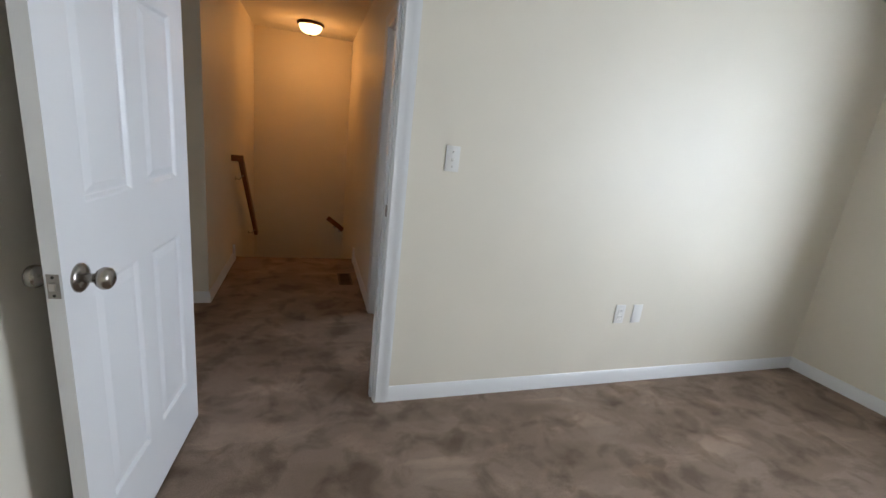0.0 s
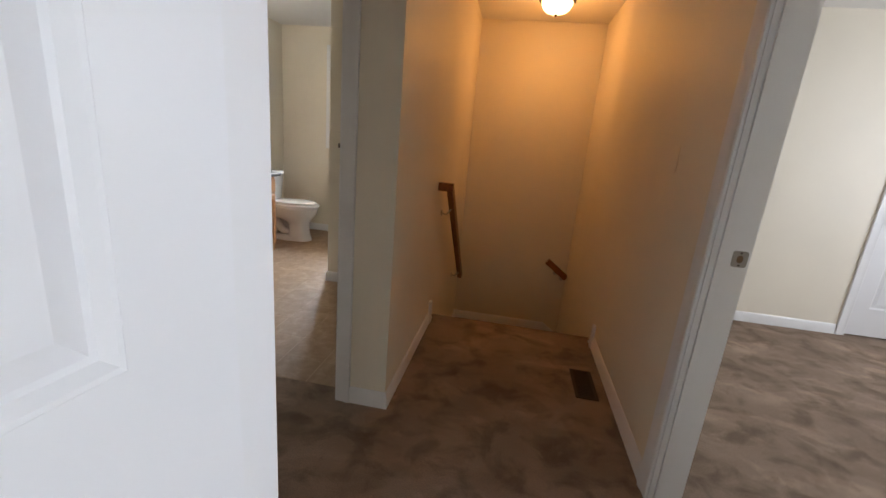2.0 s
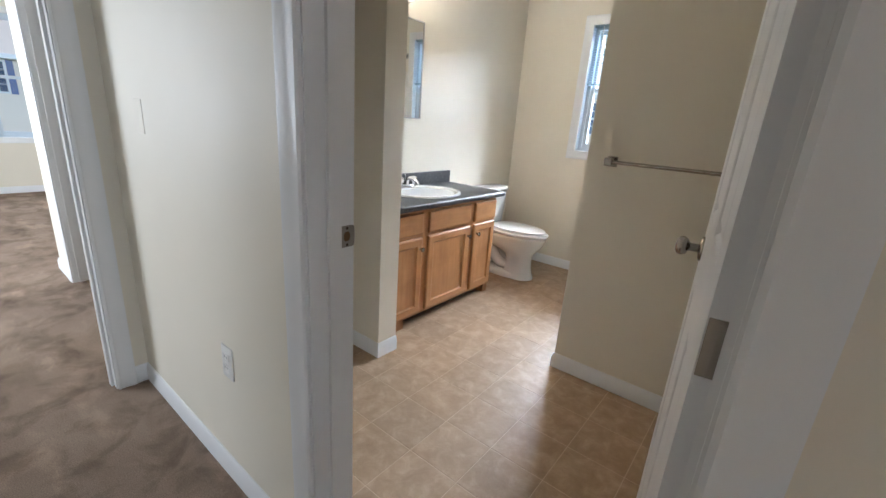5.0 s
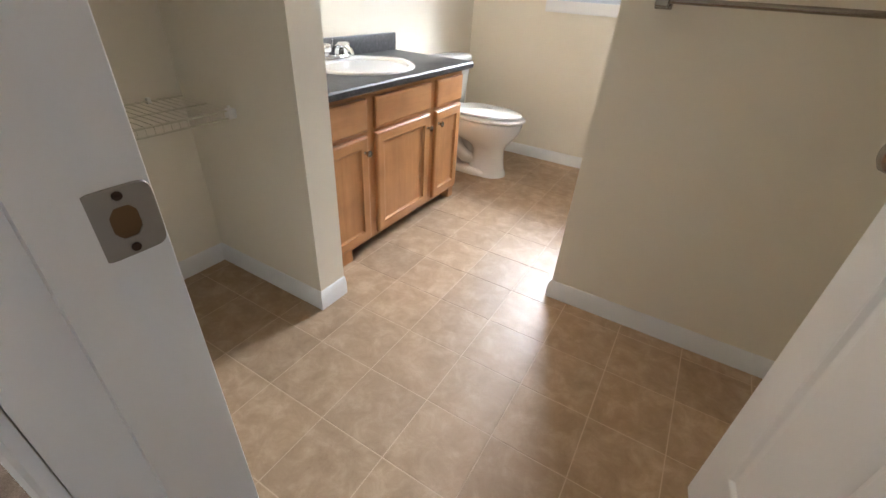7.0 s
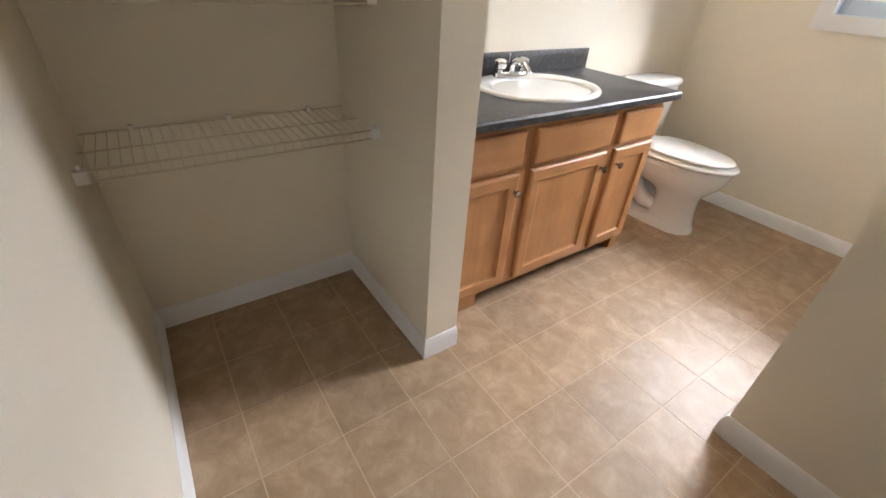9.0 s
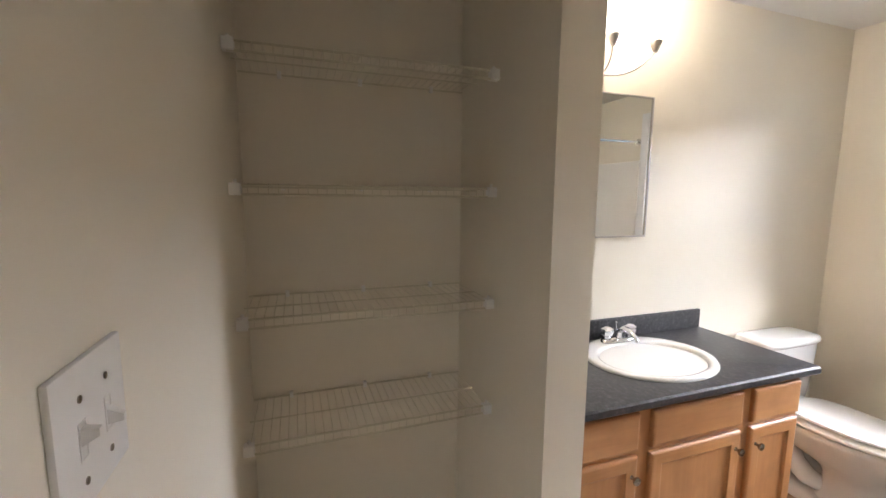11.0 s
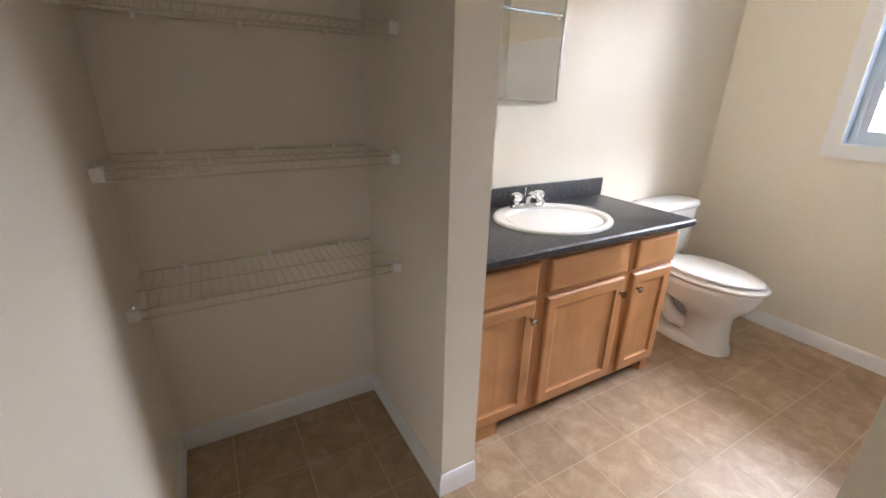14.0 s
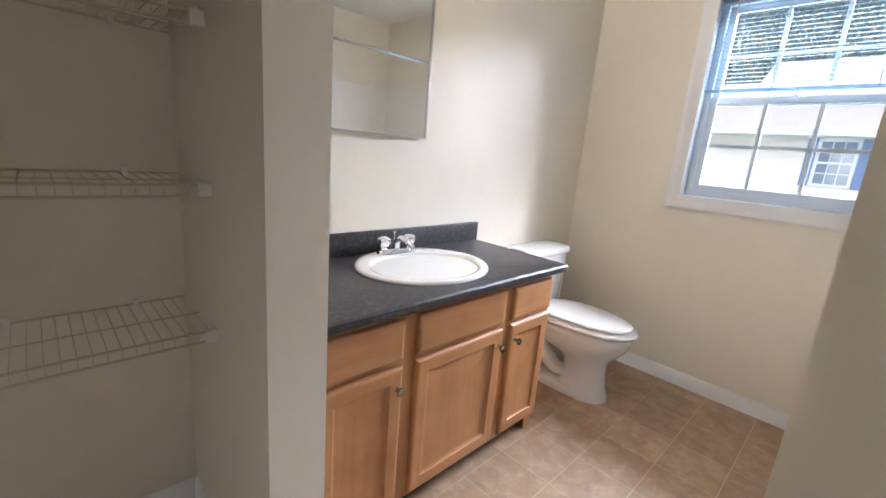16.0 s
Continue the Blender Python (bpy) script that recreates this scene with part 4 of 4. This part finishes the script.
for y in (-0.066, 0.066):
    bm = bmesh.new()
    rings = []
    for r, h in ((0.014, 0.015), (0.015, 0.030), (0.023, 0.036), (0.027, 0.052), (0.025, 0.064), (0.013, 0.071)):
        rings.append([((r + (0.0025 if i % 4 < 2 else -0.001) * (h > 0.034)) * math.cos(math.pi * i / 12), y + (r + (0.0025 if i % 4 < 2 else -0.001) * (h > 0.034)) * math.sin(math.pi * i / 12), h) for i in range(24)])
    loft(bm, rings)
    part("handle", bm, CHROME, fau, "fluted faucet handle", 30)

# ---- medicine cabinet and vanity light ----
mc = thing("medicine_cabinet", pose(X_BATH_W, 4.858, 1.628), "mirrored medicine cabinet with a thin metal frame", "cabinet")
MW, MH = 0.248, 0.320
part("body", bx(0.0, 0.012, -MW + 0.004, MW - 0.004, -MH + 0.004, MH - 0.004), BRUSHED, mc)
part("frame", slab("x", 0.012, 0.026, -MW, MW, -MH, MH, holes=[(-MW + 0.0065, MW - 0.0065, -MH + 0.0065, MH - 0.0065)]), BRUSHED, mc, "thin brushed metal frame")
part("mirror", bx(0.0125, 0.021, -MW + 0.0065, MW - 0.0065, -MH + 0.0065, MH - 0.0065), MIRROR, mc, "clear mirror glass")

vl = thing("vanity_light", pose(X_BATH_W, 4.75, 2.045), "three arm nickel vanity light with lit frosted tulip shades", "lamp")
bm = loft(bmesh.new(), [[(x, a, b) for a, b, _ in sell(0, 0, 0, ry, rz, 2.4, 36)] for x, ry, rz in ((0.0, 0.07, 0.058), (0.014, 0.07, 0.058), (0.022, 0.058, 0.046))])
part("wall_plate", bm, BRUSHED, vl, "oval brushed nickel wall plate", 40)
for y in (-0.22, 0.0, 0.22):
    arm = [(0.015, 0.0, -0.02)]
    for k in range(1, 9):
        q = k / 8
        arm.append((0.015 + 0.13 * math.sin(q * math.pi / 2), y * q, -0.02 - 0.035 * math.sin(q * math.pi) + 0.07 * q * q))
    part("arm", tube(bmesh.new(), arm, 0.0045, 10), BRUSHED, vl, "curved nickel arm", 60)
    m = pose(0.145, y, 0.05)
    part("cup", lathe(bmesh.new(), [(0.0, -0.005), (0.009, -0.004), (0.012, 0.004), (0.020, 0.024), (0.025, 0.040), (0.024, 0.042), (0.0, 0.040)], m, 24), BRUSHED, vl, "nickel shade cup", 50)
    sh = part("shade", lathe(bmesh.new(), [(0.022, 0.036), (0.034, 0.055), (0.047, 0.085), (0.056, 0.12), (0.062, 0.16), (0.064, 0.19), (0.061, 0.19), (0.055, 0.13), (0.030, 0.06), (0.0, 0.045)], m, 28), SHADE, vl, "lit frosted glass tulip shade", 60)

# ---- towel bar ----
tb = thing("towel_bar", pose(-1.535, 4.815, 1.178), "brushed nickel towel bar on square posts", "towel bar")
part("bar", tube(bmesh.new(), [(0, -0.058, 0), (0.61, -0.058, 0)], 0.0085, 16), NICKEL, tb, smooth=60)
for x in (0, 0.61):
    bm = bx(x - 0.024, x + 0.024, -0.010, 0.0, -0.024, 0.024, bevel=0.003)
    box(bm, x - 0.013, x + 0.013, -0.052, -0.008, -0.013, 0.013, bevel=0.002)
    box(bm, x - 0.018, x + 0.018, -0.074, -0.044, -0.018, 0.018, bevel=0.004)
    part("post", bm, NICKEL, tb, "square nickel post")

# ---- toilet ----
TX, TY = X_BATH_W + 0.012, 5.985
wc = thing("toilet", pose(TX, TY, 0), "white two piece porcelain toilet with its lid closed", "toilet")


def egg(z, x0, x1, ry, back=0.5, p=2.2, n=44):
    """A ring that is blunt behind and rounded in front, from x0 to x1."""
    out = []
    cx = x0 + (x1 - x0) * back
    for i in range(n):
        a = 2 * math.pi * i / n
        c, s = math.cos(a), math.sin(a)
        rx = (x1 - cx) if c > 0 else (cx - x0)
        pp = 2.0 if c > 0 else 2.8
        out.append((cx + rx * math.copysign(abs(c) ** (2 / pp), c), ry * math.copysign(abs(s) ** (2 / pp), s), z))
    return out


bm = loft(bmesh.new(), [egg(z, x0, x1, ry, b) for z, x0, x1, ry, b in (
    (0.0, 0.34, 0.652, 0.112, 0.6), (0.025, 0.345, 0.648, 0.106, 0.6), (0.06, 0.375, 0.632, 0.094, 0.6), (0.12, 0.39, 0.622, 0.088, 0.6),
    (0.18, 0.385, 0.618, 0.089, 0.6), (0.215, 0.355, 0.624, 0.098, 0.6), (0.24, 0.29, 0.642, 0.116, 0.58), (0.265, 0.20, 0.664, 0.137, 0.55),
    (0.295, 0.10, 0.690, 0.158, 0.52), (0.33, 0.05, 0.710, 0.175, 0.5), (0.368, 0.035, 0.722, 0.184, 0.5), (0.393, 0.03, 0.726, 0.185, 0.5), (0.398, 0.04, 0.718, 0.178, 0.5))])
part("bowl", bm, PORC, wc, "porcelain bowl and pedestal", 60)
bm = bmesh.new()
for s in (-1, 1):
    tube(bm, [(0.40, s * 0.030, 0.09), (0.34, s * 0.045, 0.10), (0.28, s * 0.052, 0.15), (0.24, s * 0.052, 0.22), (0.17, s * 0.052, 0.23), (0.14, s * 0.052, 0.15), (0.14, s * 0.052, 0.02)], [0.04, 0.048, 0.05, 0.05, 0.05, 0.05, 0.05], 16)
loft(bm, [egg(z, 0.09, x1, ry, 0.6) for z, x1, ry in ((0.0, 0.648, 0.122), (0.030, 0.645, 0.119), (0.048, 0.625, 0.104))])
part("trapway", bm, PORC, wc, "moulded trapway bulge", 60)
part("seat", loft(bmesh.new(), [egg(0.407, 0.22, 0.735, 0.188, 0.42), egg(0.411, 0.215, 0.742, 0.192, 0.42), egg(0.418, 0.215, 0.742, 0.192, 0.42), egg(0.424, 0.22, 0.736, 0.186, 0.42)]), SEAT, wc, "white closed seat ring", 50)
part("lid", loft(bmesh.new(), [egg(0.436, 0.225, 0.704, 0.160, 0.42), egg(0.439, 0.215, 0.714, 0.169, 0.42), egg(0.447, 0.217, 0.712, 0.167, 0.42), egg(0.453, 0.235, 0.694, 0.150, 0.42)]), SEAT, wc, "white closed seat lid", 50)
bm = bmesh.new()
for s in (-1, 1):
    box(bm, 0.195, 0.235, s * 0.075 - 0.018, s * 0.075 + 0.018, 0.400, 0.444, bevel=0.006)
part("seat_hinge", bm, SEAT, wc)
bm = loft(bmesh.new(), [sell(0.105, 0, z, rx, ry, 5, 44) for z, rx, ry in ((0.385, 0.075, 0.165), (0.40, 0.084, 0.18), (0.46, 0.088, 0.195), (0.60, 0.093, 0.213), (0.725, 0.096, 0.222))])
part("tank", bm, PORC, wc, "porcelain cistern tank", 50)
bm = loft(bmesh.new(), [sell(0.107, 0, z, rx, ry, 4.5, 44) for z, rx, ry in ((0.726, 0.100, 0.228), (0.733, 0.106, 0.236), (0.750, 0.106, 0.236), (0.762, 0.098, 0.228), (0.768, 0.07, 0.20))])
part("tank_lid", bm, PORC, wc, "porcelain tank lid", 50)
bm = lathe(bmesh.new(), [(0.012, 0), (0.012, 0.01), (0.006, 0.013)], pose(0.198, -0.155, 0.665, 0, 90, 0), 14)
tube(bm, [(0.212, -0.155, 0.665), (0.216, -0.12, 0.660), (0.216, -0.09, 0.655)], [0.006, 0.005, 0.006], 10)
part("flush_lever", bm, CHROME, wc, "chrome flush lever", 50)
bm = bmesh.new()
for s in (-1, 1):
    lathe(bm, [(0.013, 0.018), (0.012, 0.026), (0.006, 0.032), (0, 0.033)], pose(0.29, s * 0.118, 0.0), 14)
part("bolt_cap", bm, SEAT, wc)

# ---- tub behind the partition, seen in the mirror ----
tub = thing("bathtub", pose(-1.53, 4.932, 0), "white acrylic alcove bathtub", "bathtub")
bm = loft(bmesh.new(), [sell(0.38, 0.806, z, rx, ry, p, 48) for z, rx, ry, p in ((0.004, 0.378, 0.803, 20), (0.40, 0.378, 0.803, 20), (0.41, 0.374, 0.80, 20), (0.41, 0.30, 0.72, 5), (0.38, 0.285, 0.70, 4), (0.12, 0.24, 0.60, 3.5), (0.09, 0.20, 0.55, 3))])
part("tub", bm, TUBMAT, tub, smooth=40)
sur = thing("tub_surround", pose(-1.53, 4.932, 0.41), "white acrylic wall panels around the tub", "wall panel")
part("back_panel", bx(0.742, 0.757, 0.0, 1.61, 0.0, 1.42, bevel=0.003), TUBMAT, sur)
part("end_panel", bx(0.0, 0.742, 0.0, 0.012, 0.0, 1.42, bevel=0.003), TUBMAT, sur)
part("end_panel", bx(0.0, 0.742, 1.598, 1.61, 0.0, 1.42, bevel=0.003), TUBMAT, sur)
part("corner_shelf", bx(0.66, 0.742, 1.50, 1.598, 0.62, 0.64, bevel=0.006), TUBMAT, sur)
rod = thing("shower_curtain_rod", pose(-1.50, 4.931, 2.0), "chrome shower curtain rod spanning above the tub", "rod")
part("rod", tube(bmesh.new(), [(0, 0.01, 0), (0, 1.603, 0)], 0.0125, 16), CHROME, rod, smooth=60)
for y0, y1 in ((0, 0.014), (1.598, 1.612)):
    part("flange", tube(bmesh.new(), [(0, y0, 0), (0, y1, 0)], 0.03, 20), CHROME, rod, smooth=40)

# ---- outdoors ----
structure("ground", slab("z", -3.05, -3.0, -300, 300, -300, 300), GRASS, "lawn reaching the horizon")
hs = thing("neighbour_house", pose(0, 17.0, -3.0), "cream sided neighbouring house with pale roof and blue shutters", "house")
bm = bmesh.new()
for i in range(32):
    z = i * 0.17
    prof = [(0, z), (-0.018, z), (-0.003, z + 0.17), (0, z + 0.17)]
    loft(bm, [[(x, y, zz) for y, zz in prof] for x in (-11.0, 7.0)])
part("siding", bm, SIDING, hs, "cream lap siding")
part("wall", bx(-11, 7, 0.0, 7.0, 0, 5.43), SIDING, hs)
for x0, x1, top in ((-4.6, 7.3, 7.72), (-11.3, -4.6, 7.14)):
    bm = loft(bmesh.new(), [[(x, -0.35, 5.33), (x, -0.35, 5.45), (x, 3.5, top), (x, 7.3, 5.45), (x, 7.3, 5.33), (x, 3.5, top - 0.12)] for x in (x0, x1)])
    part("roof", bm, ROOF, hs, "pale shingle roof")
    part("gutter", bx(x0, x1, -0.46, -0.352, 5.28, 5.44, bevel=0.01), VINYL, hs, "white gutter")
for wx in (-6.4, -2.43, 1.9):
    wd = part("window", slab("y", -0.06, -0.02, wx - 0.36, wx + 0.36, 4.18, 5.25, holes=[(wx - 0.30, wx + 0.30, 4.24, 5.19)]), VINYL, hs, "white framed window with grilles")
    bm = bmesh.new()
    for i in (1, 2):
        box(bm, wx - 0.30 + 0.20 * i - 0.01, wx - 0.30 + 0.20 * i + 0.01, -0.05, -0.035, 4.24, 5.19)
    for j in (1, 2, 3):
        e = 0.025 if j == 2 else 0.01
        box(bm, wx - 0.30, wx + 0.30, -0.0505, -0.0345, 4.24 + 0.2375 * j - e, 4.24 + 0.2375 * j + e)
    part("grille", bm, VINYL, wd)
    part("pane", bx(wx - 0.30, wx + 0.30, -0.034, -0.03, 4.24, 5.19), OVENPANE, wd, "dark blue window pane")
    for s in (-1, 1):
        a = wx + s * 0.46
        part("shutter", bx(a - 0.09, a + 0.09, -0.06, -0.022, 4.17, 5.26, bevel=0.006), SHUTTER, hs, "blue shutter")

copy_thing(hs, pose(-22.0, 7.2, -3.0, 0, 0, 90))


def tree(name, x, y, h, r, seed):
    rnd = random.Random(seed)
    tr = thing(name, pose(x, y, -3.0), "leafy deciduous tree beyond the house", "tree")
    bm = tube(bmesh.new(), [(0, 0, 0), (0.1, 0, h * 0.3), (0, 0.1, h * 0.6), (0.1, 0, h * 0.9)], [0.28, 0.22, 0.14, 0.04], 10)
    for k in range(9):
        a, z = k * 2.4, h * (0.35 + 0.05 * k)
        tube(bm, [(0.05, 0, z), (math.cos(a) * r * 0.4, math.sin(a) * r * 0.4, z + h * 0.1), (math.cos(a) * r * 0.8, math.sin(a) * r * 0.8, z + h * 0.16)], [0.09, 0.06, 0.02], 6)
    part("trunk", bm, BARK, tr)
    verts, faces = [], []
    clumps = [(rnd.gauss(0, r * 0.42), rnd.gauss(0, r * 0.42), h * (0.60 + rnd.gauss(0, 0.17)), r * rnd.uniform(0.2, 0.38)) for _ in range(34)]
    for cx, cy, cz, cr in clumps:
        for _ in range(330):
            p = Vector((rnd.gauss(0, 1), rnd.gauss(0, 1), rnd.gauss(0, 0.8))).normalized() * cr * rnd.uniform(0.6, 1.1) + Vector((cx, cy, cz))
            e = Euler((rnd.uniform(0, 6), rnd.uniform(0, 6), rnd.uniform(0, 6))).to_matrix()
            n = len(verts)
            for q in ((-0.13, 0, 0), (0, 0.07, 0.02), (0.13, 0, 0), (0, -0.07, 0.02)):
                verts.append(p + e @ Vector(q))
            faces.append((n, n + 1, n + 2, n + 3))
    me = bpy.data.meshes.new("crown")
    me.from_pydata(verts, [], faces)
    me.materials.append(LEAF)
    c = new("crown", me)
    c.parent = tr


for i, (x, y, h, r) in enumerate(((-9, 33, 16, 5), (-4.5, 36, 17, 5.5), (0.5, 33, 16, 5.5), (-14, 36, 17, 5.5), (6, 37, 16, 5.5), (-6.5, 31, 15, 5), (-1.5, 31, 15, 5), (4, 31, 15, 5))):
    tree("tree", x, y, h, r, i)

# ---- bathroom floor tiles ----
P = 0.24
OX, OY = -1.573, 4.022
fl = structure("floor_bathroom", slab("z", -0.12, -0.0009, X_BATH_W, X_BATH_E, 3.335, Y_BATH_N), GROUT, "tan vinyl tile floor of the bathroom")
cache = {}
for i in range(-8, 6):
    for j in range(-5, 13):
        x0, x1 = max(OX + i * P, X_BATH_W), min(OX + (i + 1) * P, X_BATH_E)
        y0, y1 = max(OY + j * P, 3.335), min(OY + (j + 1) * P, Y_BATH_N)
        if x1 - x0 < 0.01 or y1 - y0 < 0.01:
            continue
        w, d = round(x1 - x0, 4), round(y1 - y0, 4)
        if (w, d) not in cache:
            g = 0.0019
            rings = [[(g + e, g + e, z), (w - g - e, g + e, z), (w - g - e, d - g - e, z), (g + e, d - g - e, z)] for e, z in ((0.0, -0.0012), (0.0, -0.0004), (0.0010, 0.0))]
            cache[w, d] = mesh_of("tile", loft(bmesh.new(), rings), TILE)
        o = new("tile", cache[w, d])
        o.parent, o.location = fl, (x0, y0, 0)
